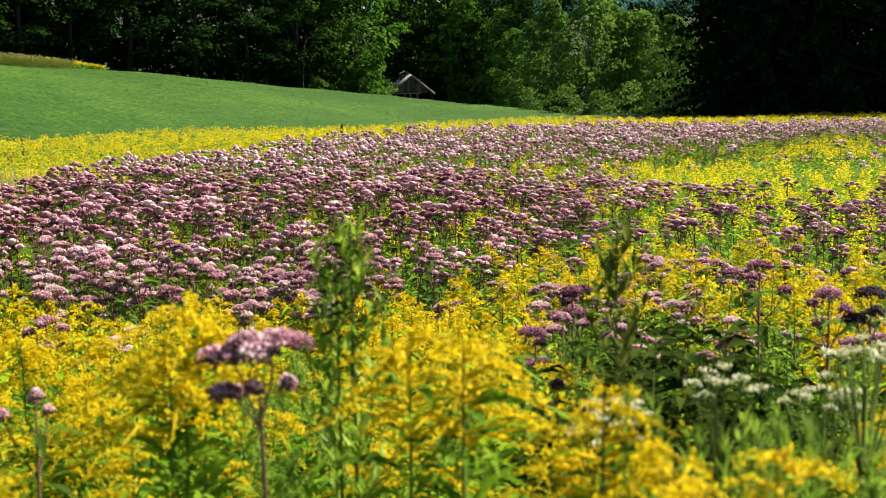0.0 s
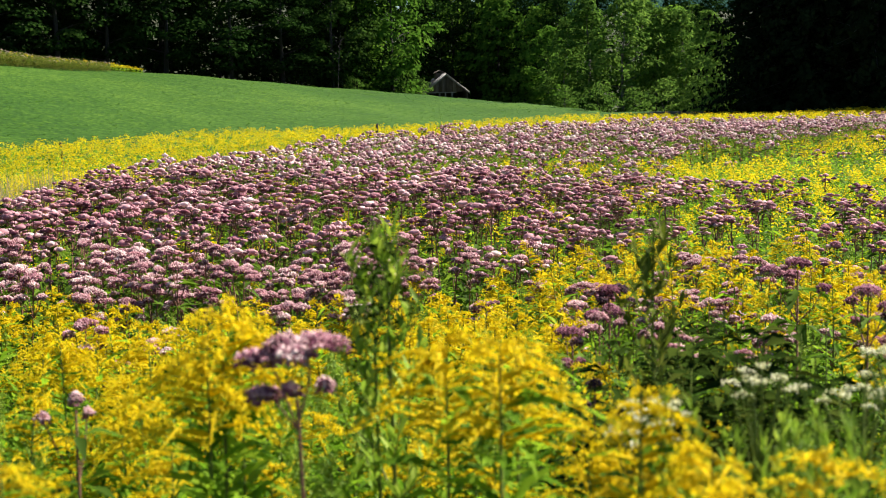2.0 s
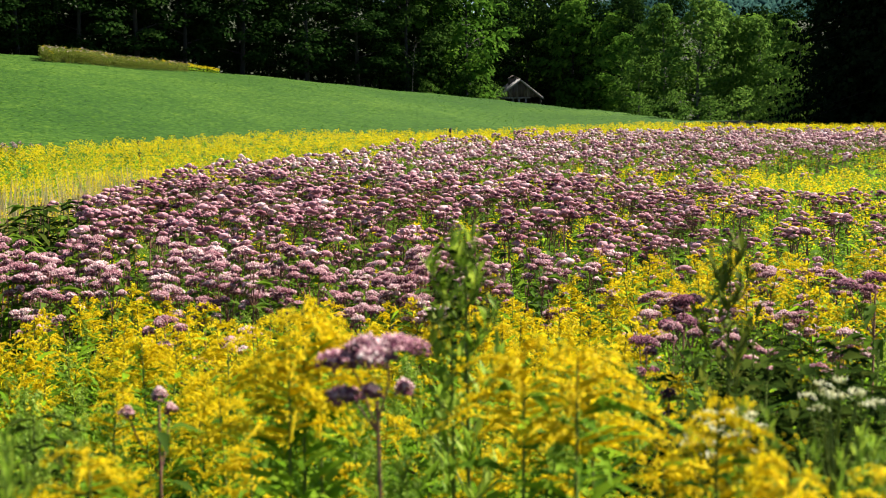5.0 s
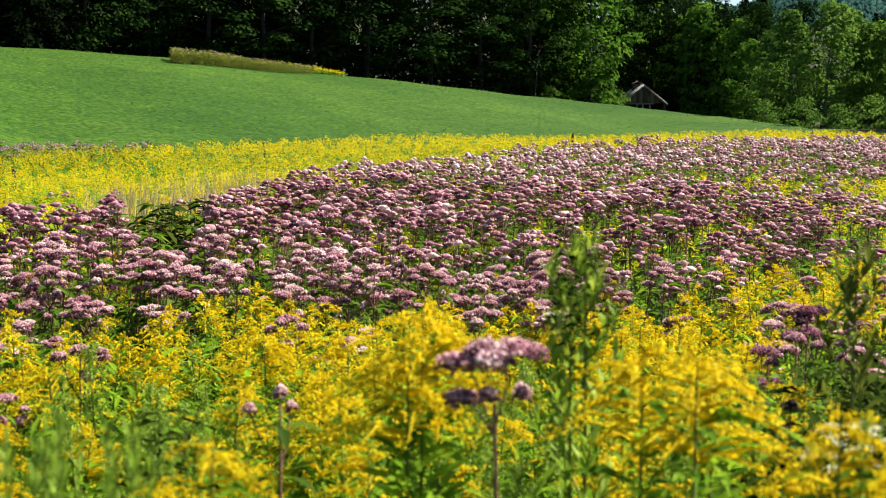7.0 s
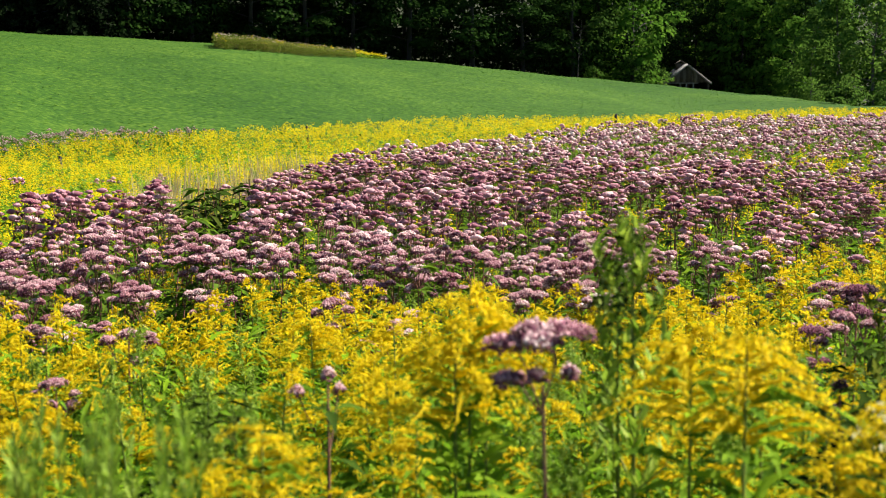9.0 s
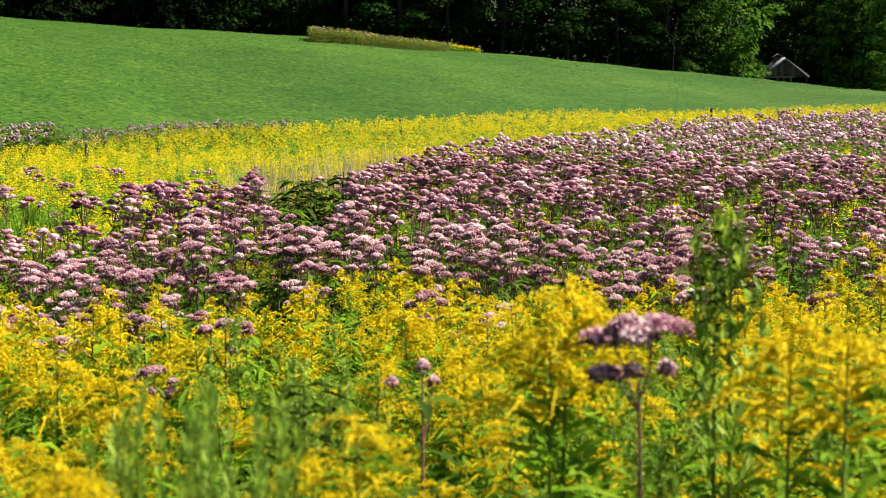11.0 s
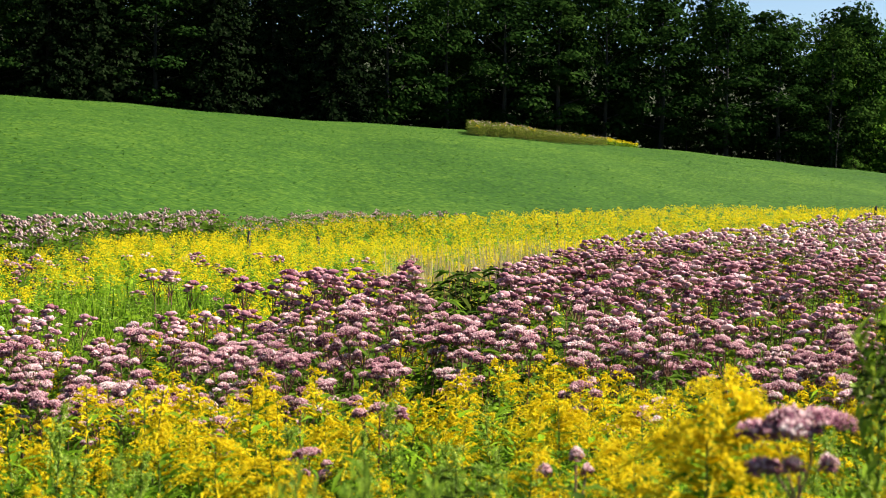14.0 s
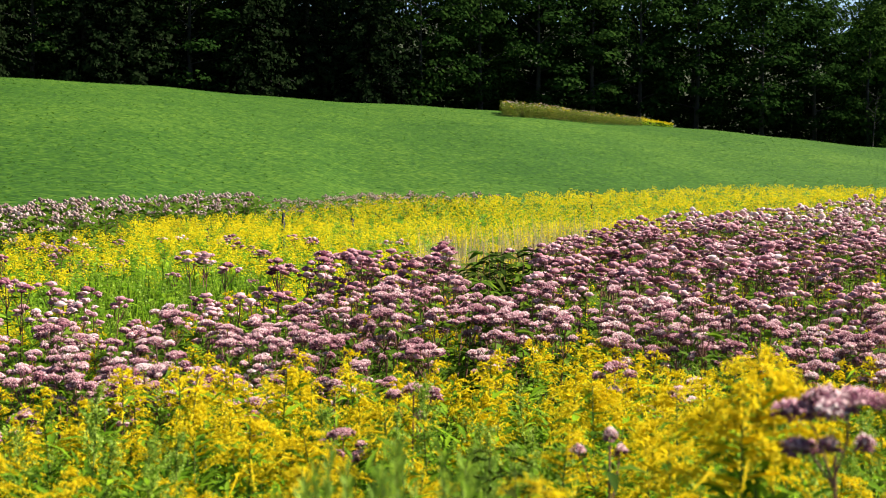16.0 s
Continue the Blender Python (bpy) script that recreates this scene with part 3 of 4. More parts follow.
def shoot_patch(az, d):
    """Stand of green shoots between the purple and the old fence."""
    return (az > -39.2) & (az < -30.0) & (d > np.interp(az, [-39, -37.5, -35, -33, -30.3], [13.2, 12.8, 11.2, 12.3, 14.5])) & (d < np.interp(az, [-39, -36, -30], [16.8, 18.2, 17.6]))


def zones(x, y, az, d):
    """Shares of joe-pye, goldenrod, budding goldenrod and straw at each point."""
    wob = wobble(x, y)
    near = curve(B_NEAR_PURPLE, az) * (1 + 0.05 * wob)
    far = curve(B_FAR_PURPLE, az) * (1 + 0.025 * wob)
    fence = curve(B_FENCE, az)
    joe = np.where((d > near) & (d < far), np.where((wobble(x, y, 1.3, 3.0) > -0.55) | (az < -25), 0.9, 0.3), 0.0)
    # gaps in the purple where goldenrod shows
    gap = (az > -9) & (az < 9) & (d > 9) & (d < 38) & (wobble(x, y, 0.42, 2.0) > np.where(az > 1, 0.3, 0.6))
    joe = np.where(gap & (joe > 0), np.where(az > -1, 0.3, 0.2), joe)
    joe = np.where((d < near) & (d > near * 0.7) & (az < 6), np.where(d > near * 0.86, 0.22, 0.07), joe)
    joe = np.where((az > 3) & (d > 6.5) & (d < near) & (d < 22), np.where(wobble(x, y, 0.9, 4.0) > 0.0, 0.58, 0.26) * np.where(az > 9, 0.75, 1.0), joe)
    joe = np.where((d > far) & (d > 17) & (d < 25) & (az < -23), np.where(wobble(x, y, 0.8, 7.0) > 0.2, 0.14, 0.03), joe)
    # bank of tall joe-pye along the old fence
    bank_in = np.interp(az, [-43, -40, -36, -34.6, -32.4, -28.6, -24, -20], [23, 23.5, 26, 29.5, 30.5, 36.5, 44.5, 49.5])
    bank = (az < -20.5) & (d > bank_in) & (d < fence + 0.6) & (np.abs(az + 35.3 + 0.25 * (d - 28)) > 0.35)
    joe = np.where(bank, 0.95, joe)
    shoots = shoot_patch(az, d - 0.3 * wob)
    budp = shoots | ((az > 9) & (d > 26) & (d < 33 + wob)) | ((az > -29) & (az < -24.5) & (d < 4.4))
    joe = np.where(budp, np.where(shoots & (az < -34), 0.0, 0.06), joe)
    straw = ((az > -23.5) & (az < -17.5) & (d > far + 0.5) & (d < far + 5.5)) | ((az > -17.5) & (az < -7.5) & (d > far) & (d < far + 2.6 + 0.8 * wob))
    return joe, budp, straw, bank, d < fence - 0.3


def wisp_patch(az, d):
    """Small clearings of pale grass in the purple."""
    return (((az + 15.5) / 1.5) ** 2 + ((d - 16.8) / 1.4) ** 2 < 1) | (((az + 7.1) / 1.0) ** 2 + ((d - 18.2) / 1.3) ** 2 < 1)


def leafy_patch(az, d):
    return wisp_patch(az, d) | (az > -22.3) & (az < -18.9) & (d > 11.4) & (d < 17.0)


def sow():
    near_joe = [plant_thing("joe_pye_weed", joe_pye(3 if k < 2 else 2, h), "dusty-pink joe-pye weed in bloom with domed flower heads", "wildflower", "joe-pye weeds in the meadow") for k, h in enumerate((8, 6, 8, 7, 7, 5))]
    near_gold = [plant_thing("goldenrod", goldenrod(3), "bright yellow goldenrod in bloom with arching sprays", "wildflower", "goldenrods in the meadow") for _ in range(6)]
    bud_thing = [plant_thing("budding_goldenrod", goldenrod(3, bud=True), "upright green goldenrod still in bud", "wildflower", "budding goldenrods in the meadow") for _ in range(4)]
    used = set()

    def place(pool, x, y, size, lean=0.05):
        k = int(rng.integers(0, len(pool)))
        src = next((o for o in pool if o.name not in used), pool[k])
        m = planted(x, y, size, lean)
        if src.name not in used:
            used.add(src.name)
            src.matrix_basis = m
        else:
            copy_at(src, m)

    # nearest goldenrods, plant by plant
    x, y, az, d = candidates(2.5, 6.0, 0.28)
    joe, budp, straw, bank, ok = zones(x, y, az, d)
    for i in np.argsort(d):
        if rng.random() < joe[i]:
            continue
        hole = 5.3 < az[i] < 14.8 and 3.9 < d[i] < 6.2
        if hole and rng.random() < 0.9:
            continue
        if wobble(x[i], y[i], 1.5, 1.0) < -0.75 and rng.random() < 0.6:
            continue
        s = rng.uniform(0.85, 1.12) * float(np.interp(d[i], [2.5, 3.3, 4.2, 5.0, 6.0], [0.9, 0.98, 1.05, 1.12, 1.18]))
        if az[i] > 3.5 and d[i] < 4.0 and rng.random() < 0.5:
            place(bud_thing, x[i], y[i], rng.uniform(0.95, 1.15))
            continue
        if az[i] > 3.5 and d[i] < 4.0:
            s = rng.uniform(1.0, 1.2)
        place(bud_thing if budp[i] or rng.random() < (0.6 if wobble(x[i], y[i], 1.4, 6.0) < 0.0 else 0.2) else near_gold, x[i], y[i], s)
    # nearest joe-pyes, plant by plant
    x, y, az, d = candidates(4.8, 12.0, 0.285)
    joe, budp, straw, bank, ok = zones(x, y, az, d)
    keep = np.flatnonzero((rng.random(len(x)) < joe) & ~leafy_patch(az, d))
    keep = keep[np.argsort(d[keep])]
    scale = rng.uniform(0.86, 1.06, len(x)) * np.where(az > 3, 0.9, np.where(az < -26, 0.9, np.where(d < 8.8, 0.94, 1.0)))
    for i in keep[:280]:
        place(near_joe, x[i], y[i], scale[i])
    rest = keep[280:]
    stuff("joe_pye_thicket", [flat(joe_pye(1, h)) for h in (6, 7, 8, 7, 5, 6)], np.stack([x[rest], y[rest], ground_z(x[rest], y[rest]) - 0.02], -1), rng.uniform(0, 6.28, len(rest)), scale[rest], "thicket of dusty-pink joe-pye weed in bloom", "wildflowers")

    def take(q, x, y, lo, hi):
        p = np.stack([x[q], y[q], ground_z(x[q], y[q]) - 0.02], -1)
        return p, rng.uniform(0, 6.28, len(p)), rng.uniform(lo, hi, len(p))

    def sized(spots, factor):
        return spots[0], spots[1], spots[2] * factor

    # middle and far joe-pye, merged
    for name, d0, d1, sp, det in (("joe_pye_drift", 12.0, 22, 0.295, 1), ("far_joe_pye_drift", 22, 96, 0.37, 0)):
        x, y, az, d = candidates(d0, d1, sp)
        joe, budp, straw, bank, ok = zones(x, y, az, d)
        q = (rng.random(len(x)) < joe) & ok & ~leafy_patch(az, d)
        q &= ~bank
        stuff(name, [flat(joe_pye(det, h)) for h in (6, 7, 8, 7)], *sized(take(q, x, y, 0.85, 1.1), np.where((az[q] > 2) & (d[q] < 26), 0.9, np.where((az[q] < -23) & (d[q] > 16), 0.8, 1.0))), "drift of dusty-pink joe-pye weed in bloom", "wildflowers")
    x, y, az, d = candidates(22, 52, 0.3)
    bank = zones(x, y, az, d)[3]
    bank_plants = take(bank, x, y, 0.82, 1.1)
    bank_plants[2][az[bank] > -30] *= 0.8
    stuff("fading_joe_pye_bank", [flat(joe_pye(0, 7, FADED, head=0.72, leaf=1.4)) for _ in range(4)] + [flat(joe_pye(0, bare=True, leaf=1.7))], *bank_plants, "bank of fading mauve-brown joe-pye weed", "wildflowers")
    # goldenrods past the nearest, merged
    for name, d0, d1, sp, det in (("goldenrod_drift", 6.0, 13, 0.225, 2), ("middle_goldenrod_drift", 13, 30, 0.27, 1), ("far_goldenrod_field", 30, 46, 0.42, 0), ("distant_goldenrod_field", 46, 96, 0.42, 0)):
        x, y, az, d = candidates(d0, d1, sp)
        joe, budp, straw, bank, ok = zones(x, y, az, d)
        free = (joe < 0.5) | (rng.random(len(x)) < np.where(d < 9.5, np.where(az < -3, 0.34, 0.24), 0.12))
        q = free & ok & ~bank & ~(straw & (rng.random(len(x)) < 0.2)) & ((rng.random(len(x)) > joe) | (joe > 0.5)) & ~leafy_patch(az, d)
        if det == 2:
            q &= ~((az > 5) & (az < 14.5) & (d < 7.2) & (rng.random(len(x)) < 0.6))
        if det < 2:
            patch = wobble(x, y, 0.5, 5.0)
            budp = budp | (rng.random(len(x)) < np.where(patch < -0.15, np.where(az < -18, 0.5, 0.3), np.where(d > 30, 0.16, 0.14)) * np.where((az > 0) & (d < 33), 1.5, 1.0) + np.where((az > 4) & (d < 33), np.where(d < 18, 0.35, 0.12), 0.0))
        else:
            budp = budp | (rng.random(len(x)) < np.where(wobble(x, y, 1.1, 6.0) < -0.1, 0.45, 0.1) + np.where(az > 1, 0.2, 0.0))
        p, turn, size = take(q & ~budp, x, y, (0.88, 0.88, 0.88)[det], (1.18, 1.14, 1.16)[det])
        size *= np.where(joe[q & ~budp] > 0.5, 1.0, np.interp(d[q & ~budp], [6, 9, 12, 20, 24, 30], [1.17, 1.12, 1.0, 1.0, 1.1, 1.0]) * np.where((az[q & ~budp] > 1) & (d[q & ~budp] < 26) & (d[q & ~budp] > 8), 1.1, 1.0))
        stuff(name, [flat(goldenrod(det, specks=(34, 0.0115) if name == "far_goldenrod_field" else None)) for _ in range(5)], p, turn, size, "drift of bright yellow goldenrod in bloom", "wildflowers")
        if (q & budp).any():
            stuff("budding_" + name, [flat(goldenrod(det, bud=True)) for _ in range(3)], *take(q & budp, x, y, 0.9, 1.15), "patch of green goldenrod in bud", "wildflowers")
    # leafy joe-pyes that have not flowered
    x, y, az, d = candidates(11, 18, 0.3)
    q = leafy_patch(az, d) & ~wisp_patch(az, d)
    p, turn, size = take(q, x, y, 0.9, 1.1)
    size *= np.clip(0.7 + 0.07 * (d[q] - 11.4), 0.7, 1.0)
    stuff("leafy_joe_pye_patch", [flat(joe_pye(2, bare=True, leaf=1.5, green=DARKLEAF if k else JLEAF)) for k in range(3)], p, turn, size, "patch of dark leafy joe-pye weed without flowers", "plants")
    # stand of fresh green shoots behind the purple
    shoots = []
    for _ in range(3):
        k = 12
        a, z = rng.uniform(0, 6.28, k), rng.uniform(0.0, 0.55, k)
        shoots.append([(*leaves(np.stack([np.cos(a) * 0.05, np.sin(a) * 0.05, z], -1), np.stack([np.cos(a) * 0.22, np.sin(a) * 0.22, np.ones(k)], -1), rng.uniform(0.4, 0.62, k), 0.03, 0.05), JLEAF if len(shoots) else LEAF)])
    x, y, az, d = candidates(9, 19, 0.125)
    q = shoot_patch(az, d - 0.3 * wobble(x, y))
    stuff("green_shoots_patch", shoots, *take(q, x, y, 0.95, 1.25), "stand of fresh bright green shoots without flowers", "plants")
    # wisps of pale grass in the purple
    wisps = []
    for k in range(3):
        a = rng.uniform(0, 6.28, 24)
        wisps.append([(*leaves(np.stack([np.cos(a) * 0.04, np.sin(a) * 0.04, rng.uniform(0, 0.9, 24)], -1), np.stack([np.cos(a) * 0.5, np.sin(a) * 0.5, np.ones(24)], -1), rng.uniform(0.2, 0.4, 24), 0.007, 0.15), STRAW if k == 0 else BUD)])
    x, y, az, d = candidates(14, 21, 0.16)
    q = wisp_patch(az, d)
    stuff("pale_grass_patch", wisps, *take(q, x, y, 0.95, 1.15), "patch of pale wispy grass among the purple flowers", "grass")
    # straw-coloured grass
    x, y, az, d = candidates(15, 40, 0.16)
    joe, budp, straw, bank, ok = zones(x, y, az, d)
    blades = []
    for _ in range(3):
        a = rng.uniform(0, 6.28, 9)
        base = np.stack([np.cos(a) * 0.05, np.sin(a) * 0.05, np.zeros(9)], -1)
        blades.append([(*leaves(base, np.stack([np.cos(a) * 0.12, np.sin(a) * 0.12, np.ones(9)], -1), rng.uniform(0.9, 1.3, 9), 0.016, 0.05), STRAW)])
    stuff("dry_grass_strip", blades, *take(straw & (rng.random(len(x)) < 0.4), x, y, 1.05, 1.38), "strip of tall straw-coloured dry grass", "grass")
    # low green growth between the stems
    under = []
    for _ in range(4):
        k = 11
        a, z = rng.uniform(0, 6.28, k), rng.uniform(0.1, 0.75, k)
        base = np.stack([np.cos(a) * 0.05, np.sin(a) * 0.05, z], -1)
        under.append([(*leaves(base, np.stack([np.cos(a), np.sin(a), rng.uniform(0.2, 1.2, k)], -1), rng.uniform(0.14, 0.3, k), rng.uniform(0.025, 0.05, k), rng.uniform(0.2, 0.7, k)), LEAF)])
    x, y, az, d = candidates(4.2, 40, 0.33)
    joe, budp, straw, bank, ok = zones(x, y, az, d)
    stuff("meadow_undergrowth", under, *take(ok & (d < 36) & ~bank & (rng.random(len(x)) < np.where(d < 12, 0.8, 0.65)), x, y, 0.95, 1.5), "dense green undergrowth of leaves between the flower stems", "undergrowth")


def near_greens():
    """Tall fresh leaf shoots between the nearest goldenrods."""
    kinds = []
    for _ in range(4):
        k = 30
        a, z = rng.uniform(0, 6.28, k), rng.uniform(0.25, 0.95, k)
        kinds.append([(*leaves(np.stack([np.cos(a) * 0.03, np.sin(a) * 0.03, z], -1), np.stack([np.cos(a), np.sin(a), rng.uniform(0.5, 1.6, k)], -1), rng.uniform(0.09, 0.17, k), rng.uniform(0.014, 0.024, k), rng.uniform(0.1, 0.5, k)), LEAF)])
    x, y, az, d = candidates(3.0, 8.0, 0.24)
    q = rng.random(len(x)) < 0.95
    p = np.stack([x[q], y[q], ground_z(x[q], y[q]) - 0.02], -1)
    stuff("goldenrod_shoots", kinds, p, rng.uniform(0, 6.28, len(p)), rng.uniform(0.95, 1.2, len(p)) * np.interp(d[q], [2.4, 4.0, 6.0], [0.9, 1.0, 1.1]), "fresh lime-green leafy shoots among the goldenrod", "plants")


def hill_grass():
    clump = []
    for _ in range(4):
        a = rng.uniform(0, 6.28, 3)
        base = np.stack([np.cos(a) * 0.1, np.sin(a) * 0.1, 0 * a], -1)
        clump.append([(*leaves(base, np.stack([np.cos(a), np.sin(a), rng.uniform(0.15, 0.6, 3)], -1), rng.uniform(0.08, 0.2, 3), 0.06, 0.3), GRASS)])
    x, y, az, d = candidates(30, 126, 0.58)
    q = (d > curve(B_FENCE, az)) & (d < curve(B_CREST, az)) & (az < 5.5)
    p = np.stack([x[q], y[q], ground_z(x[q], y[q]) - 0.01], -1)
    stuff("hill_grass", clump, p, rng.uniform(0, 6.28, len(p)), rng.uniform(0.6, 1.2, len(p)), "short green grass tufts over the mown hill", "grass")


sow()
near_greens()
hill_grass()

# ---- single plants that stand out ----


def lifted(az, d, tip_el):
    """Place on the ground by bearing and distance, and the height that brings a tip to a given rise."""
    x, y, z = at(az, d)
    return x, y, z, EYE + d * math.tan(radians(tip_el)) - z


def feature_plants():
    # pink joe-pye close by, leaning, with a broad double head and smaller heads below
    x, y, z, h = lifted(-7.6, 3.3, -8.9)
    z += h * 0.1
    s = h / 1.48 * 0.9
    r = tagged(new("joe_pye_weed"), "tall joe-pye weed with broad pale pink head on a reddish stem", "wildflower", "joe-pye weeds in the meadow")
    part("stem", [(*joined([tube([(0.03, 0, 0), (0.02, 0, 0.6), (0, 0, 1.3)], [0.008, 0.007, 0.005]), tube([(0, 0, 1.22), (-0.05, 0, 1.29), (-0.06, 0, 1.32)], [0.004, 0.003, 0.003]), tube([(0, 0, 1.24), (0.03, 0, 1.34), (0.03, 0, 1.42)], [0.004, 0.003, 0.003]), tube([(0, 0, 1.22), (-0.04, 0, 1.34), (-0.07, 0, 1.40)], [0.004, 0.003, 0.003])]), MAROON)], r)
    for c, rad, hh in (((0.05, 0, 1.435), 0.07, 0.034), ((-0.025, 0.01, 1.43), 0.055, 0.034), ((-0.095, 0, 1.405), 0.05, 0.026), ((0.0, -0.05, 1.42), 0.05, 0.025), ((-0.085, 0, 1.315), 0.042, 0.02), ((0.068, 0, 1.335), 0.024, 0.018), ((-0.015, -0.02, 1.33), 0.024, 0.018)):
        n = int(190 * (rad / 0.075) ** 1.4)
        tops = rng.permutation(dome(c, rad, hh * 0.8, n, 0.006))
        # A third of the florets dusky; those set lower are painted underside shade.
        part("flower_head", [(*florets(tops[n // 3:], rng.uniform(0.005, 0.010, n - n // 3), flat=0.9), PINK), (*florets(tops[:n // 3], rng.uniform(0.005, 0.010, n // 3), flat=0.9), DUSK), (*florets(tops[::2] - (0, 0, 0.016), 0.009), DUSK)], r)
    b, w = [], []
    for zz in (0.35, 0.55, 0.75, 0.95):
        for j in range(4):
            a = j * 1.57 + zz * 4
            b.append((0.015, 0, zz))
            w.append((math.cos(a), math.sin(a), 0.25))
    part("foliage", [(*leaves(b, w, 0.17, 0.05, 0.5), JLEAF)], r)
    r.matrix_basis = pose(x, y, z - 0.02, 0, 0, 3) @ Matrix.Scale(s, 4)
    # other near joe-pyes: bearing, distance, rise of the top, flower
    for az, d, el, mat, lab in ((-16.5, 4.0, -10.9, PINK, "joe-pye weed with small magenta heads among goldenrod"), (5.3, 6.4, -7.5, DUSK, "joe-pye weed with dark withered heads"), (4.9, 6.1, -8.6, PINK, "joe-pye weed with dusky pink heads"),
                                (3.8, 5.8, -9.2, DUSK, "joe-pye weed with dark withered heads"), (12.8, 6.8, -6.4, DUSK, "joe-pye weed with dusky maroon heads"), (15.5, 6.2, -7.4, DUSK, "joe-pye weed with dusky maroon heads"), (17.1, 6.0, -7.3, WITHERED, "joe-pye weed with black withered heads"), (4.7, 4.6, -11.2, WITHERED, "joe-pye weed with black withered heads"), (5.7, 6.6, -7.5, WITHERED, "joe-pye weed with black withered heads")):
        x, y, z, h = lifted(az, d, el)
        t = plant_thing("joe_pye_weed", joe_pye(3, 3 if d < 5 else 4, mat, head=0.5 if d < 5 else 1.0, straight=True), lab, "wildflower", "joe-pye weeds in the meadow")
        t.matrix_basis = planted(x, y, h / 1.49, 0.0)
    # tall goldenrods and budding stalks that reach over the rest
    for az, d, el, bud in ((-10.6, 3.7, -7.3, False), (-9.9, 3.8, -8.0, False), (-11.2, 3.6, -8.9, False),
                           (-1.4, 3.4, -8.6, False), (0.8, 3.3, -8.9, False), (1.5, 3.5, -9.3, False), (6.6, 3.1, -11.0, False), (9.5, 2.7, -13.2, False), (13.9, 2.7, -13.0, False), (10.8, 2.5, -14.6, False), (-32.1, 2.6, -14.0, False), (-31.6, 2.7, -14.3, False), (-19.5, 3.1, -12.6, False)):
        x, y, z, h = lifted(az, d, el)
        t = plant_thing("budding_goldenrod" if bud else "goldenrod", goldenrod(3, bud=bud, straight=True, slim=0.5 if bud else 1.0), "tall green goldenrod still in bud" if bud else "tall goldenrod with arching yellow plumes", "wildflower", "tall goldenrods over the meadow")
        t.matrix_basis = planted(x, y, h / 1.13, 0.0)
    for az, d, el in ((11.2, 3.6, -11.2), (7.3, 3.4, -12.5), (6.7, 3.3, -13.1), (15.2, 3.6, -11.4), (17.1, 3.5, -9.8)):
        x, y, z, h = lifted(az, d, el)
        t = plant_thing("boneset", boneset(), "creamy white boneset with flat flower clusters", "wildflower", "bonesets among goldenrod")
        t.matrix_basis = planted(x, y, h / 1.01, 0.01)
    # tall weeds: lime side shoots below, a dark drooping leafy top
    for az, d, el, lime in ((-3.8, 4.0, -4.9, True), (-4.4, 4.1, -6.6, True), (7.1, 4.7, -5.0, False)):
        x, y, z, h = lifted(az, d, el)
        side, shoots, tops = [], [], []
        for k in range(13):
            zz, a = 0.55 + 0.032 * k + rng.uniform(-0.01, 0.01), k * 2.4 + rng.uniform(-0.3, 0.3)
            ln = rng.uniform(0.10, 0.17) * (1.25 - 0.05 * k)
            out = np.array((math.cos(a) * 0.5, math.sin(a) * 0.5, 0.8)) * ln
            side.append(tube([(0, 0, zz), np.array((0, 0, zz)) + out * (0.7, 0.7, 0.4), np.array((0, 0, zz)) + out], [0.002, 0.0015, 0.001]))
            f = rng.uniform(0.2, 1.0, 16)[:, None]
            b = rng.uniform(0, 6.28, 16)
            shoots.append(leaves(np.array((0, 0, zz)) + out * f * np.concatenate([0.6 + 0.4 * f, 0.6 + 0.4 * f, f], 1), np.stack([np.cos(b) * 0.6, np.sin(b) * 0.6, np.ones(16)], -1), rng.uniform(0.03, 0.055, 16), 0.011, 0.1))
        k = 60 if lime else 20
        zz, b = rng.uniform(0.83, 1.0, k), rng.uniform(0, 6.28, k)
        out = rng.uniform(0, 0.05, k) * (1.05 - zz) * 5
        tops.append(leaves(np.stack([np.cos(b) * out, np.sin(b) * out, zz], -1), np.stack([np.cos(b), np.sin(b), rng.uniform(0.0, 0.9, k)], -1), rng.uniform(0.03, 0.06, k), 0.013, 0.4))
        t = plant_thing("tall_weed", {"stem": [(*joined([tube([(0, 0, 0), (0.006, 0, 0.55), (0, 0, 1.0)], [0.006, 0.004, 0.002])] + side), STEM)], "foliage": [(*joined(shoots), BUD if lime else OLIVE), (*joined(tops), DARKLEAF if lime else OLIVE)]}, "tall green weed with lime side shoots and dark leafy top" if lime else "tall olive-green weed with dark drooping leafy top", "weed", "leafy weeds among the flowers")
        t.matrix_basis = planted(x, y, h / 1.0, 0.0)
    # feathery pale green shoots close by
    for k in range(44):
        az, d = -31.0 + 8.6 * (k % 13) / 12 + rng.uniform(-0.3, 0.3), 2.75 + 0.35 * (k // 13) + rng.uniform(-0.1, 0.1)
        if k >= 26:
            az, d = 7.5 + 0.55 * (k - 26) + rng.uniform(-0.3, 0.3), rng.uniform(2.9, 3.3)
        x, y, z, h = lifted(az, d, rng.uniform(-14.2, -12.2))
        zz, b = rng.uniform(0.35, 1.0, 150), rng.uniform(0, 6.28, 150)
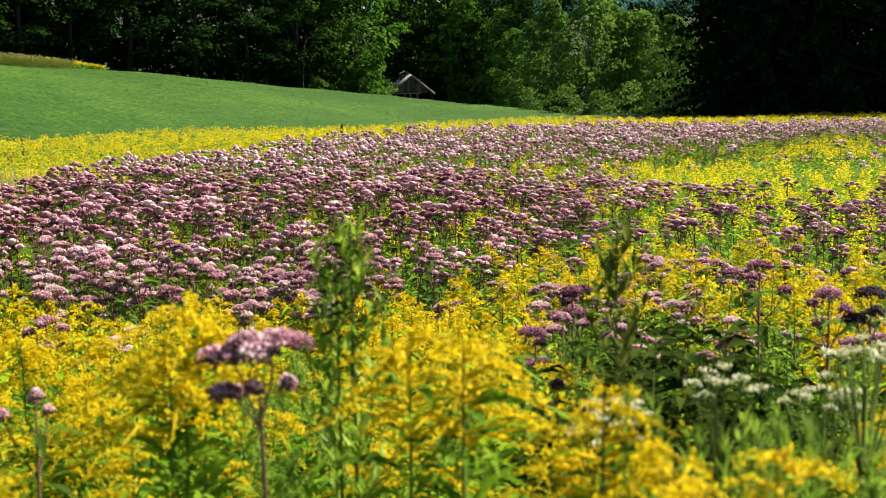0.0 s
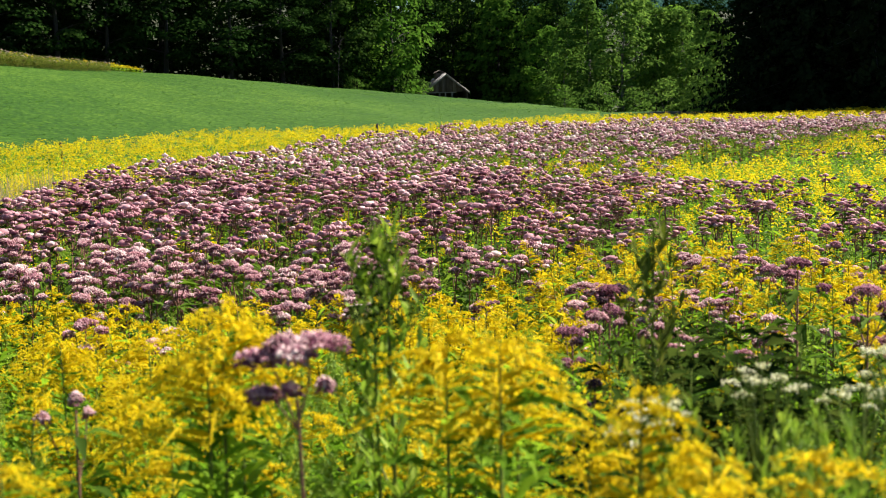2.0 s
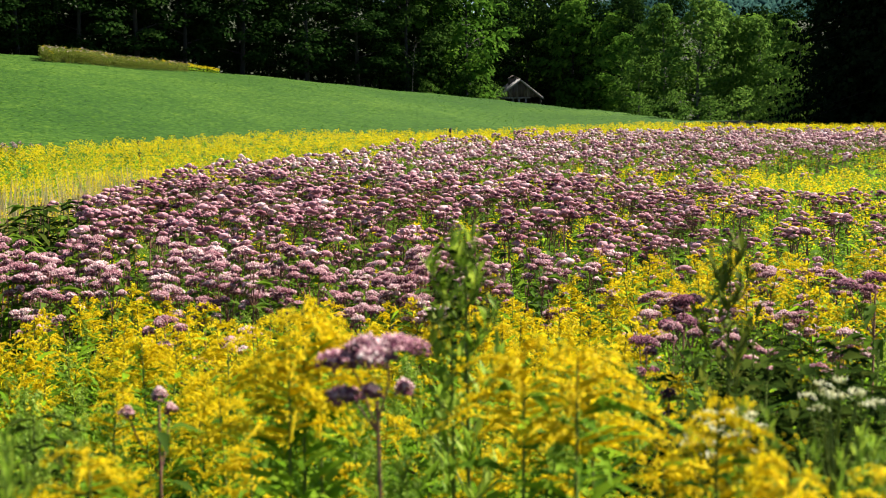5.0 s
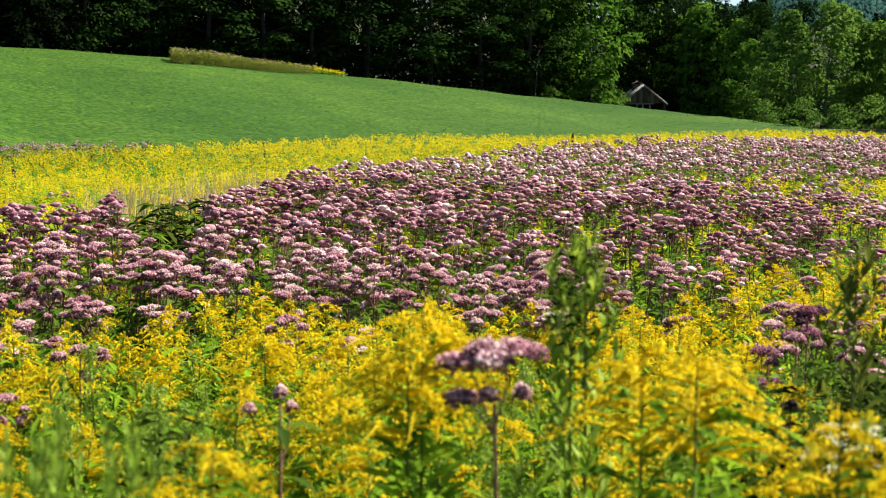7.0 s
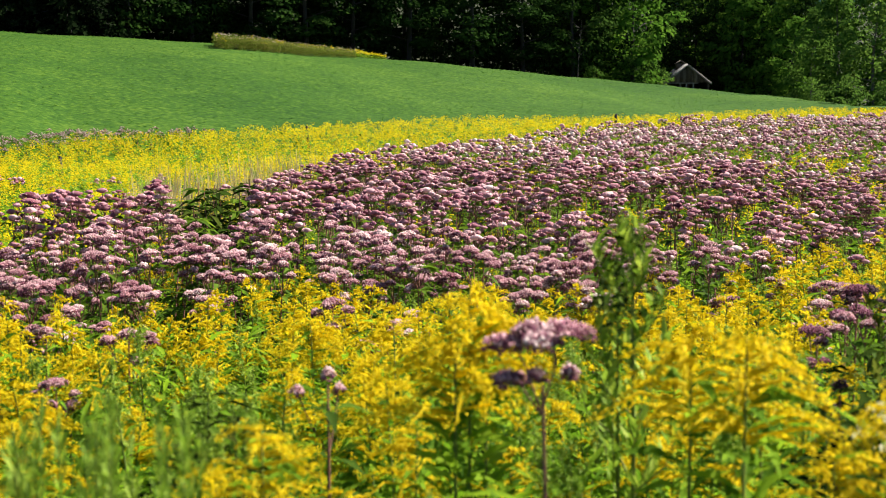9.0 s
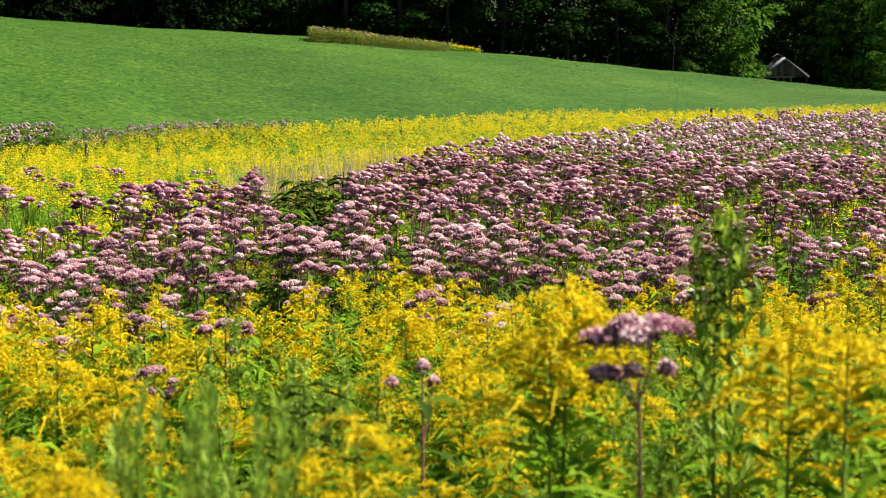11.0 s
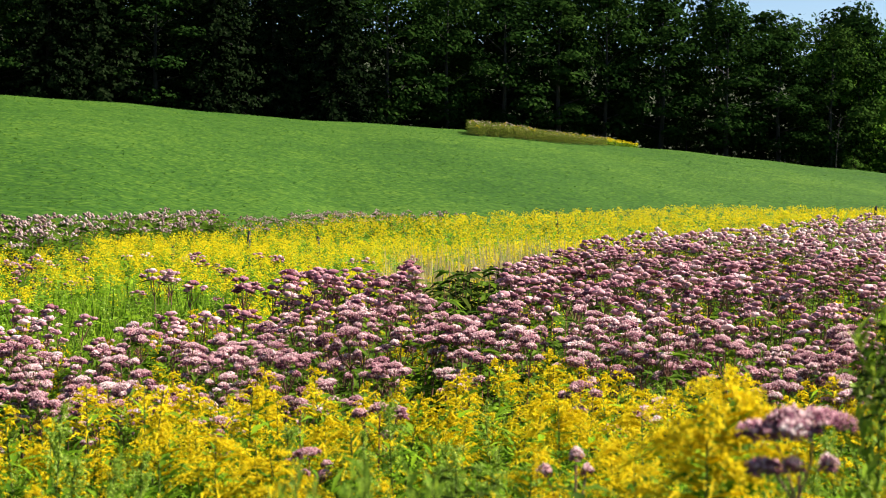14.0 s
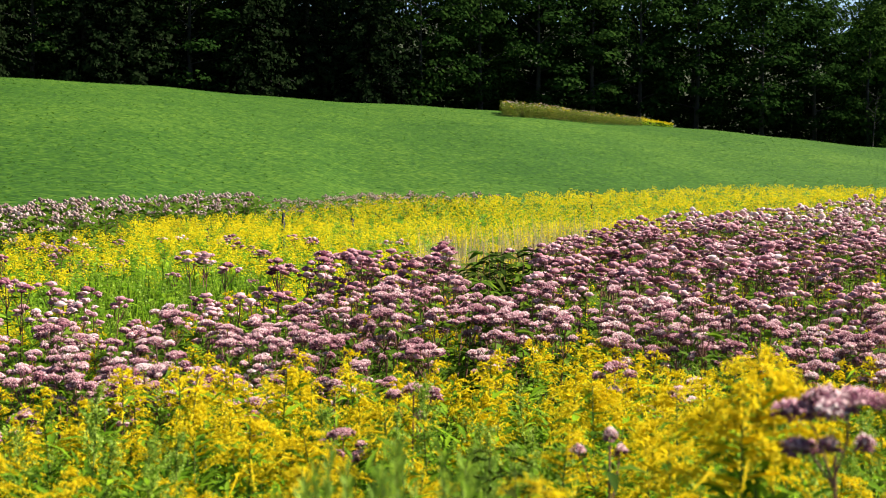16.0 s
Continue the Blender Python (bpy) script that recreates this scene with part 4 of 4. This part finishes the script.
        t = plant_thing("feathery_shoot", {"stem": [(*tube([(0, 0, 0), (0.01, 0, 0.5), (0, 0, 1.0)], [0.004, 0.003, 0.001]), STEM)], "foliage": [(*leaves(np.stack([0 * zz, 0 * zz, zz], -1), np.stack([np.cos(b) * 0.5, np.sin(b) * 0.5, np.ones(150)], -1), rng.uniform(0.04, 0.075, 150) * (1.2 - 0.6 * zz), 0.006, 0.05), BUD)]}, "pale green feathery shoot without flowers", "weed", "feathery shoots at the field's edge")
        t.matrix_basis = planted(x, y, h, 0.03)
    # broad-leaved weeds in the hollow, its shade put into their dark leaves
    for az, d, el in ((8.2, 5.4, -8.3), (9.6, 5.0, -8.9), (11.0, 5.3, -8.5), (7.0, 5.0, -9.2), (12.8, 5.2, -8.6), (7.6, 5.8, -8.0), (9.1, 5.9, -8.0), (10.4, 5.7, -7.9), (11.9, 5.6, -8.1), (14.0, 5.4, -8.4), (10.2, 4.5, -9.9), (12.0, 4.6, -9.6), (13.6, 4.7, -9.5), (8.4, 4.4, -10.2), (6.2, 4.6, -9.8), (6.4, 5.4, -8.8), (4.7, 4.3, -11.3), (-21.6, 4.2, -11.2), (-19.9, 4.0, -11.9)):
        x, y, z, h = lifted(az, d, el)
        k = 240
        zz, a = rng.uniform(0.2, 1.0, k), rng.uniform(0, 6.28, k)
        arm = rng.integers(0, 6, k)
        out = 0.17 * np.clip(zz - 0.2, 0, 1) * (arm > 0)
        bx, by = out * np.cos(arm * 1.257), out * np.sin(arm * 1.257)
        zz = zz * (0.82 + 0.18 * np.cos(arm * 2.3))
        t = plant_thing("leafy_weed", {"stem": [(*tube([(0, 0, 0), (0, 0, 0.6), (0, 0, 1.0)], [0.004, 0.003, 0.002]), STEM)], "foliage": [(*leaves(np.stack([bx, by, zz], -1), np.stack([np.cos(a), np.sin(a), rng.uniform(0.1, 0.7, k)], -1), rng.uniform(0.07, 0.13, k), rng.uniform(0.02, 0.036, k), 0.4), DARKLEAF)]}, "broad-leaved weed without flowers, leaves darkened olive-green for shade", "weed", "leafy weeds among the flowers")
        t.matrix_basis = planted(x, y, h / 1.05, 0.03)


feature_plants()

# ---- fence posts ----


def fence_post(height, radius):
    post = tagged(new("fence_post"), "short weathered dark wooden fence post", "post", "posts of the old fence")
    bm = bmesh.new()
    bmesh.ops.create_cone(bm, cap_ends=True, segments=8, radius1=radius, radius2=radius * 0.85, depth=height)
    bmesh.ops.bevel(bm, geom=[e for e in bm.edges if e.verts[0].co.z > 0 and e.verts[1].co.z > 0], offset=radius * 0.3, segments=1, affect="EDGES")
    for v in bm.verts:
        v.co.z += height / 2 + 0.03 * math.sin(v.co.x * 40)
    part("shaft", [bm_piece(bm, POSTWOOD)], post)
    return post


for paz, pd, pel, prad in ((-29.2, 30, -2.55, 0.04), (-26.3, 30, -2.75, 0.045), (-22.75, 44, -1.85, 0.06), (-16.5, 50, -1.62, 0.06), (-4.13, 58, -1.2, 0.07), (5.4, 75, -0.98, 0.06), (-32.3, 25.5, -3.12, 0.03), (-38.1, 23.0, -3.55, 0.04), (-37.6, 22.8, -3.62, 0.04)):
    px, py, pz, ph = lifted(paz, pd, pel)
    fence_post(ph + 0.05, prad).matrix_basis = pose(px, py, pz - 0.05, rng.normal(0, 2), rng.normal(0, 3), rng.uniform(0, 360))

# ---- trees ----


def leaf_cards(c, size, out, loose=0.55):
    """Small bent leaf sprays: two triangles each, facing out of their clump."""
    n = len(c)
    f = unit(unit(out) + rng.normal(0, loose, (n, 3)))
    a = unit(np.cross(f, rng.normal(0, 1, (n, 3))))
    b = np.cross(f, a)
    s = (np.broadcast_to(size, (n,)) * rng.uniform(0.6, 1.3, n))[:, None]
    v = np.stack([c - a * s * 0.5, c + b * s * 0.32, c + a * s * 0.55 - f * s * 0.15, c - b * s * 0.32], 1)
    t = np.array([[0, 1, 2], [0, 2, 3]])
    return v.reshape(-1, 3), (t[None] + 4 * np.arange(n)[:, None, None]).reshape(-1, 3)


def broadleaf(height, width, base, clumps, per, leaf, mat, bark, label, name="broadleaf_tree", lean=0.0):
    """Tapered trunk, limbs out to clumps, and a layered crown of leaf sprays."""
    root = tagged(new(name), label, "tree", "trees along the wood's edge")
    trunk = [tube([(0, 0, 0), (rng.normal(0, 0.15), rng.normal(0, 0.15), height * 0.4), (lean, 0, height * 0.9)], [0.014 * height, 0.009 * height, 0.002 * height], 6)]
    pts, outs = [], []
    for i in range(clumps):
        t = (i + rng.uniform(0, 1)) / clumps
        z = base * height + (0.97 - base) * height * t
        prof = (math.sin(math.pi * min(1.0, 0.16 + 0.86 * t)) ** 0.7) if t < 0.97 else 0.25
        a = i * 2.39996 + rng.normal(0, 0.4)
        r = width / 2 * prof * rng.uniform(0.45, 1.0)
        c = np.array((math.cos(a) * r + lean * t, math.sin(a) * r, z))
        sz = width * rng.uniform(0.15, 0.25)
        k = int(per * rng.uniform(0.7, 1.3))
        p = unit(rng.normal(0, 1, (k, 3))) * rng.uniform(0.55, 1.05, (k, 1)) * (sz, sz, sz * 0.42)
        outs.append(p / sz + np.array((math.cos(a) * 0.4, math.sin(a) * 0.4, 0.75)))
        p[:, 2] -= 0.12 * (p[:, 0] ** 2 + p[:, 1] ** 2) / max(sz, 0.1)
        pts.append(p + c)
        if i % 4 == 0:
            trunk.append(tube([(lean * t * 0.8, 0, z * 0.82), c * 0.5 + np.array((0, 0, z * 0.45)), c], [0.004 * height, 0.0028 * height, 0.001 * height], 4))
    part("trunk", [(*joined(trunk), bark)], root)
    part("crown", [(*leaf_cards(np.concatenate(pts), leaf, np.concatenate(outs), 0.32), mat)], root)
    return root


def conifer(height, width, label, name="spruce_tree", tiers=22, per=15, taper=0.8):
    """Straight trunk with drooping tiers of needle sprays."""
    root = tagged(new(name), label, "tree", "trees along the wood's edge")
    pts = []
    limbs = [tube([(0, 0, 0), (0, 0, height * 0.5), (0, 0, height)], [0.016 * height, 0.01 * height, 0.002 * height], 6)]
    for i in range(tiers):
        t = i / tiers
        z = height * (0.05 + 0.94 * t)
        r = width / 2 * (1 - t) ** taper + 0.12
        nb = max(4, int(9 * (1 - t) + 3))
        for j in range(nb):
            a = j * 6.283 / nb + i * 0.7 + rng.normal(0, 0.2)
            ln = r * rng.uniform(0.6, 1.22)
            s = rng.uniform(0.1, 1.0, per)
            p = np.stack([np.cos(a) * ln * s, np.sin(a) * ln * s, z - 0.28 * ln * s + rng.normal(0, 0.1, per)], -1)
            p[:, :2] += rng.normal(0, 0.13 * ln ** 0.5, (per, 2))
            pts.append(p)
            if j % 3 == 0:
                limbs.append(tube([(0, 0, z), (math.cos(a) * ln, math.sin(a) * ln, z - 0.28 * ln)], [0.03, 0.01], 3))
    pts = np.concatenate(pts)
    part("trunk", [(*joined(limbs), BARK)], root)
    part("crown", [(*leaf_cards(pts, 0.055 * height ** 0.75 * (0.78 if width > 8 else 1.0), np.stack([pts[:, 0], pts[:, 1], 1.5 + 0 * pts[:, 2]], -1), 0.5), SHADED_NEEDLE)], root)
    return root


def wood():
    maples = [broadleaf(15, w, 0.1, 36, 160, 0.36, SHADELEAF, BARK, "dark green broadleaf tree at the edge of the wood", "maple_tree") for w in (7.4, 8.4, 6.6, 7.8, 9.0)]
    inner = [broadleaf(15, w, 0.0, 48, 105, 0.42, SHADELEAF, BARK, "dark green broadleaf tree deeper in the wood", "maple_tree") for w in (10.0, 11.5)]
    lit_maples = [broadleaf(13, 7.4, 0.05, 48, 80, 0.5, LITLEAF, BARK, "green maple tree beside the barn in the sunlit leaf colour", "ash_tree")]
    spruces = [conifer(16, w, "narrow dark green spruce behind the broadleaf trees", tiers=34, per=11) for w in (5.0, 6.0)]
    birches = [broadleaf(10.5, w, 0.04, 50, 78, 0.34, BIRCHLEAF, PALEBARK, "light green birch with pale branches", "birch_tree", 0.4) for w in (4.6, 5.4)]
    pines = [conifer(18, 9.5, "broad pine with deep shade put into its black-green needles", "pine_tree", 30, 60, 0.5)]
    used = set()

    def put(pool, az, d, size, turn=None, wide=1.0):
        k = int(rng.integers(0, len(pool)))
        src = next((o for o in pool if o.name not in used), pool[k])
        x, y, z = at(az, d)
        m = pose(x, y, z - 0.15, 0, 0, rng.uniform(0, 360) if turn is None else turn) @ Matrix.Diagonal((size * wide, size * wide, size, 1))
        if src.name in used:
            return copy_at(src, m)
        used.add(src.name)
        src.matrix_basis = m
        return src

    # the wood on the hill's far side, four ranks deep
    for rank, (back, step, size) in enumerate(((9, 2.1, 1.0), (15, 2.1, 1.05), (21, 2.2, 1.15))):
        az = -48.0 + rank * 0.8
        while az < -4.8:
            d = float(curve(B_CREST, az)) + back + rng.uniform(-1.5, 1.5)
            rise = float(np.interp(az, [-48, -14, -11, -9, -7, -5, -3], [9.2, 8.4, 7.4, 6.7, 6.1, 6.5, 6.6])) + rng.uniform(-0.4, 0.3) - (0.5 if rank == 0 else 0)
            tall = EYE + d * math.tan(radians(rise)) - at(az, d)[2]
            # Near-black pines stand in here for the deep shade of the wood.
            if az < -24 and rank != 1 and rng.random() < 0.65:
                put(pines, az, d, tall * 1.35 / 18)
                az += step * rng.uniform(0.8, 1.25)
                continue
            put((lit_maples if az > -8 and rank in (1, 2) and rng.random() < 0.15 else maples if rank < 2 else inner) if rng.random() < 0.86 or rank == 0 else spruces, az, d, tall / 15, wide=size * 15 / tall * rng.uniform(0.9, 1.15))
            az += step * rng.uniform(0.8, 1.25)
    # behind the barn and to its right
    for az, d, s in ((-4.4, 148, 1.05), (-3.0, 152, 1.08), (-1.0, 158, 1.05), (0.6, 154, 0.92), (2.0, 150, 0.9), (3.3, 146, 0.88), (-0.2, 168, 1.1), (1.4, 170, 1.0), (3.0, 165, 1.0), (-5.6, 146, 1.1), (4.8, 158, 0.95), (6.6, 160, 0.9), (8.2, 140, 0.82), (-2.2, 172, 1.1), (9.4, 128, 0.75), (10.6, 130, 0.8)):
        put(maples, az, d, s * rng.uniform(0.95, 1.05))
    for az, d, s in ((0.3, 160, 1.0), (1.15, 158, 1.05), (2.6, 165, 1.0), (3.4, 163, 0.95), (7.6, 158, 0.85), (-1.3, 166, 1.15), (-0.5, 164, 1.1), (-2.4, 165, 1.2)):
        put(spruces, az, d, s)
    # lit maples beside the barn, sunlight put into their leaf colour
    put(lit_maples, -3.4, 134, 1.05)
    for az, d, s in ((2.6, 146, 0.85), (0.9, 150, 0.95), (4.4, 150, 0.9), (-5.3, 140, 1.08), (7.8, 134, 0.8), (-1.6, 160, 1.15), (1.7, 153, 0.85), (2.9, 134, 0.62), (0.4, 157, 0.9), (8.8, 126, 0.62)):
        put(lit_maples, az, d, s)
    put(maples, -4.9, 134, 0.98)
    for az, d, s in ((4.6, 122, 1.0), (5.9, 120, 1.06), (7.2, 122, 0.92), (3.6, 126, 0.82), (8.3, 122, 0.9), (6.6, 128, 1.1), (9.2, 118, 0.85), (9.9, 112, 0.7), (8.8, 130, 1.0)):
        put(birches, az, d, s)
    # pines at the field's end, shade put into their near-black needles
    # The bearing 28.5 pine is out of view, added to shade the others.
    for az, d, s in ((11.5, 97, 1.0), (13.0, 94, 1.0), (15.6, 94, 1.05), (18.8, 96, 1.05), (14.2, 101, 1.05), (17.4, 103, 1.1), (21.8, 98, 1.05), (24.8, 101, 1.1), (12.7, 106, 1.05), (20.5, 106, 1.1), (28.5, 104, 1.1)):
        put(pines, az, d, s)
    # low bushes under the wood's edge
    bushes = [broadleaf(2.6, 3.2, 0.05, 20, 40, 0.2, m, BARK, lab, "bush") for m, lab in ((SHADELEAF, "dark green bush at the wood's edge"), (BIRCHLEAF, "light green bush at the field's end"))]
    for az, d, s in ((-3.4, 131, 0.95), (-2.75, 135, 0.95), (-5.4, 128, 0.7), (-2.0, 141, 0.75)):
        put(bushes[:1], az, d, s)
    put(bushes[1:], -2.42, 136.5, 0.9)
    put(bushes[1:], -3.0, 135, 0.6)
    put(bushes[1:], -5.0, 127, 0.55)
    for az, d, s in ((5.0, 104, 0.9), (6.4, 106, 0.8), (7.6, 103, 1.0), (8.8, 102, 0.9), (3.6, 108, 0.7), (10.0, 98, 0.9)):
        put(bushes[1:] if s < 0.95 else bushes, az, d, s)
    # dark bushes added inside the wood, standing in for its shade
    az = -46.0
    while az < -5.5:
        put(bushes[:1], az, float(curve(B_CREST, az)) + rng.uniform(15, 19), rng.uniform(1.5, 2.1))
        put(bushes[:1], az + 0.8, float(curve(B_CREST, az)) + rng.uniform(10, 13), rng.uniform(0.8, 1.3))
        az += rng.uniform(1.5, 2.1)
    # bare grey sapling by the maples
    dead = tagged(new("dead_sapling"), "bare grey dead sapling before the dark wood", "tree")
    tw = [tube([(0, 0, 0), (0.1, 0, 2.2), (0.35, 0, 5.0)], [0.045, 0.03, 0.01], 4)]
    for k in range(9):
        a, z = rng.uniform(0, 6.28), 1.6 + 0.35 * k
        part("branch", [(*tube([(0.03 * z, 0, z), (0.03 * z + math.cos(a) * 0.6, math.sin(a) * 0.6, z + 0.45), (0.03 * z + math.cos(a) * 1.0, math.sin(a), z + 1.0)], [0.02, 0.012, 0.006], 3), BARK)], dead)
    part("trunk", [(*joined(tw), BARK)], dead)
    x, y, z = at(-5.6, 124)
    dead.matrix_basis = pose(x, y, z - 0.1)


wood()

# ---- strip of weeds left standing on the hill's crest ----


def crest_island():
    n = 1100
    u = rng.uniform(0, 1, n)
    az = -20.2 + 6.9 * u
    d = curve(B_CREST, az) - 9 + 5 * u + rng.uniform(0, 4, n)
    x, y = d * np.sin(np.radians(az)), d * np.cos(np.radians(az))
    p = np.stack([x, y, ground_z(x, y) - 0.02], -1)
    size = rng.uniform(0.65, 0.95, n) * (1 - 0.6 * u ** 2)
    kind = rng.random(n)
    gold = (kind < 0.07) | (u > 0.82)
    joe = ~gold & (kind < 0.3)
    green = ~gold & ~joe
    tuft = []
    for _ in range(3):
        k = 22
        a, z = rng.uniform(0, 6.28, k), rng.uniform(0.05, 0.95, k)
        tuft.append([(*leaves(np.stack([np.cos(a) * 0.1, np.sin(a) * 0.1, z], -1), np.stack([np.cos(a), np.sin(a), rng.uniform(0.2, 1.2, k)], -1), rng.uniform(0.2, 0.36, k), 0.09, 0.5), OLIVE)])
    turn = rng.uniform(0, 6.28, n)
    stuff("crest_goldenrod", [flat(goldenrod(0)) for _ in range(3)], p[gold], turn[gold], size[gold], "strip of goldenrod left standing on the hill crest", "wildflowers")
    stuff("crest_joe_pye", [flat(joe_pye(0, 4, FADED)) for _ in range(3)], p[joe], turn[joe], size[joe] * 0.75, "strip of fading joe-pye weed on the hill crest", "wildflowers")
    stuff("crest_weeds", tuft, p[green], turn[green], size[green], "strip of olive-green weeds on the hill crest", "weeds")


crest_island()

# ---- barn ----


def box(x0, x1, y0, y1, z0, z1, bev=0.01):
    bm = bmesh.new()
    bmesh.ops.create_cube(bm, size=1.0)
    for v in bm.verts:
        v.co = ((x0 + x1) / 2 + v.co.x * (x1 - x0), (y0 + y1) / 2 + v.co.y * (y1 - y0), (z0 + z1) / 2 + v.co.z * (z1 - z0))
    if bev:
        bmesh.ops.bevel(bm, geom=bm.edges[:], offset=bev, segments=1, affect="EDGES")
    return bm


def prism(outline, y0, y1):
    """An outline in x and z, drawn out along y."""
    bm = bmesh.new()
    a = [bm.verts.new((x, y0, z)) for x, z in outline]
    b = [bm.verts.new((x, y1, z)) for x, z in outline]
    bm.faces.new(a)
    bm.faces.new(b[::-1])
    n = len(a)
    for i in range(n):
        bm.faces.new((a[i], b[i], b[(i + 1) % n], a[(i + 1) % n]))
    bmesh.ops.recalc_face_normals(bm, faces=bm.faces[:])
    return bm


def barn():
    """Small weathered barn: 4 m gable front with upright boards, steep roof, little roof vent."""
    root = tagged(new("barn"), "small weathered brown board barn with steep grey roof", "barn")
    w, eave, ridge, deep = 2.1, 2.2, 3.85, 6.5
    for sx in (-1, 1):
        part("side_wall", [bm_piece(box(sx * w - 0.06, sx * w + 0.06, 0.0, deep, 0, eave + 0.05), WOOD)], root)
    part("back_wall", [bm_piece(prism([(-w, 0), (w, 0), (w, eave), (0, ridge - 0.1), (-w, eave)], deep - 0.1, deep), WOOD)], root)
    # gable boards, each cut to the slope
    n = 15
    for i in range(n):
        x0, x1 = -w + 2 * w * i / n + 0.006, -w + 2 * w * (i + 1) / n - 0.006
        def roof_at(x):
            return eave + (ridge - 0.1 - eave) * (1 - abs(x) / w)
        yo = rng.uniform(0, 0.02)
        mid = [] if x0 * x1 > 0 else [(0.0, roof_at(0))]
        part("board", [bm_piece(prism([(x0, eave - 0.1 + rng.uniform(0, 0.05)), (x1, eave - 0.1 + rng.uniform(0, 0.05)), (x1, roof_at(x1)), *mid, (x0, roof_at(x0))], yo, yo + 0.03), WOOD)], root)
    part("lintel", [bm_piece(box(-w - 0.02, w * 0.5, -0.05, 0.06, eave - 0.2, eave - 0.09), GREYWOOD)], root, "pale grey lintel board")
    for x in (-w, -0.62, -0.05, 0.62):
        part("post", [bm_piece(box(x - 0.07, x + 0.07, -0.02, 0.1, 0, eave - 0.2), GREYWOOD)], root)
    part("lower_wall", [bm_piece(box(-w, w, 0.02, 0.08, 0, 1.25), WOOD)], root)
    part("window_sill", [bm_piece(box(-0.7, w, -0.05, 0.1, 1.25, 1.33), GREYWOOD)], root)
    slope = math.hypot(w, ridge - eave)
    for sx in (-1, 1):
        dx, dz = sx * w / slope, (eave - ridge) / slope
        L = slope + 0.28
        nx, nz = -dz * sx, abs(dx)
        roof = part("roof_side", [bm_piece(prism([(0, ridge), (dx * L, ridge + dz * L), (dx * L + sx * 0.0, ridge + dz * L + 0.09), (0, ridge + 0.09)], -0.35, deep + 0.3), ROOFING)], root, "weathered grey roof sheet")
        part("rake_board", [bm_piece(prism([(0, ridge - 0.14), (dx * L, ridge + dz * L - 0.14), (dx * L, ridge + dz * L + 0.1), (0, ridge + 0.1)], -0.40, -0.352), GREYWOOD)], root, "pale grey rake board")
        for k in range(7):
            yy = -0.2 + k * 1.0
            part("seam", [bm_piece(prism([(0, ridge + 0.09), (dx * L, ridge + dz * L + 0.09), (dx * L, ridge + dz * L + 0.12), (0, ridge + 0.12)], yy, yy + 0.04), ROOFING)], roof)
    vent = part("roof_vent", [bm_piece(box(-0.75, 0.1, 2.4, 3.6, ridge - 0.6, ridge + 0.15), WOOD)], root)
    for sx in (-1, 1):
        part("vent_roof", [bm_piece(prism([(-0.32, ridge + 0.42), (-0.32 + sx * 0.55, ridge + 0.10), (-0.32 + sx * 0.55, ridge + 0.15), (-0.32, ridge + 0.47)], 2.3, 3.7), WOOD)], vent)
    x, y, z = at(-1.24, 140)
    root.matrix_basis = pose(x, y, EYE + 140 * math.tan(radians(0.74)) - ridge, 0, 0, 8)


barn()

# ---- far wooded ridge ----


def far_ridge():
    az = np.radians(np.linspace(-70, 60, 130))
    rows = np.linspace(0, 1, 14)
    prof = np.interp(np.degrees(az), [-70, -10, 1, 4, 6, 9, 12, 20, 60], [55, 62, 84, 102, 112, 104, 98, 104, 66])
    v = []
    for t in rows:
        d = 900 + 500 * t
        v.append(np.stack([d * np.sin(az), d * np.cos(az), -5 + prof * np.sin(t * 1.57) ** 0.8 + 3 * np.sin(az * 80) * t], -1))
    v = np.stack(v)
    m, n = v.shape[:2]
    v = v.reshape(-1, 3)
    i, j = np.meshgrid(np.arange(m - 1), np.arange(n - 1), indexing="ij")
    p = (i * n + j).ravel()
    f = np.concatenate([np.stack([p, p + 1, p + n + 1], -1), np.stack([p, p + n + 1, p + n], -1)])
    tagged(new("far_ridge", make_mesh("far_ridge", [(v, f, RIDGE)])), "hazy blue-green wooded ridge in the distance", "hill", kind="structure")
    k = 9000
    a = rng.uniform(radians(-2), radians(14), k)
    t = rng.uniform(0.25, 1.0, k)
    d = 900 + 500 * t
    zz = -5 + np.interp(np.degrees(a), [-70, -10, 1, 4, 6, 9, 12, 20, 60], [55, 62, 84, 102, 112, 104, 98, 104, 66]) * np.sin(t * 1.57) ** 0.8
    c = np.stack([d * np.sin(a), d * np.cos(a), zz + 3], -1)
    tagged(new("far_woods", make_mesh("far_woods", [(*tufts(c, rng.uniform(2.6, 5.2, k), 1.1), RIDGE)])), "far treetops covering the distant ridge", "woods", kind="stuff")


# Distance haze is put into this blue-green colour.
RIDGE = plant_material("far_wood_haze", [(0.0, (0.011, 0.030, 0.028)), (0.5, (0.019, 0.050, 0.044)), (1.0, (0.032, 0.074, 0.058))], 0.0, 0.9, 0.3, 0.01, 0.0)
far_ridge()
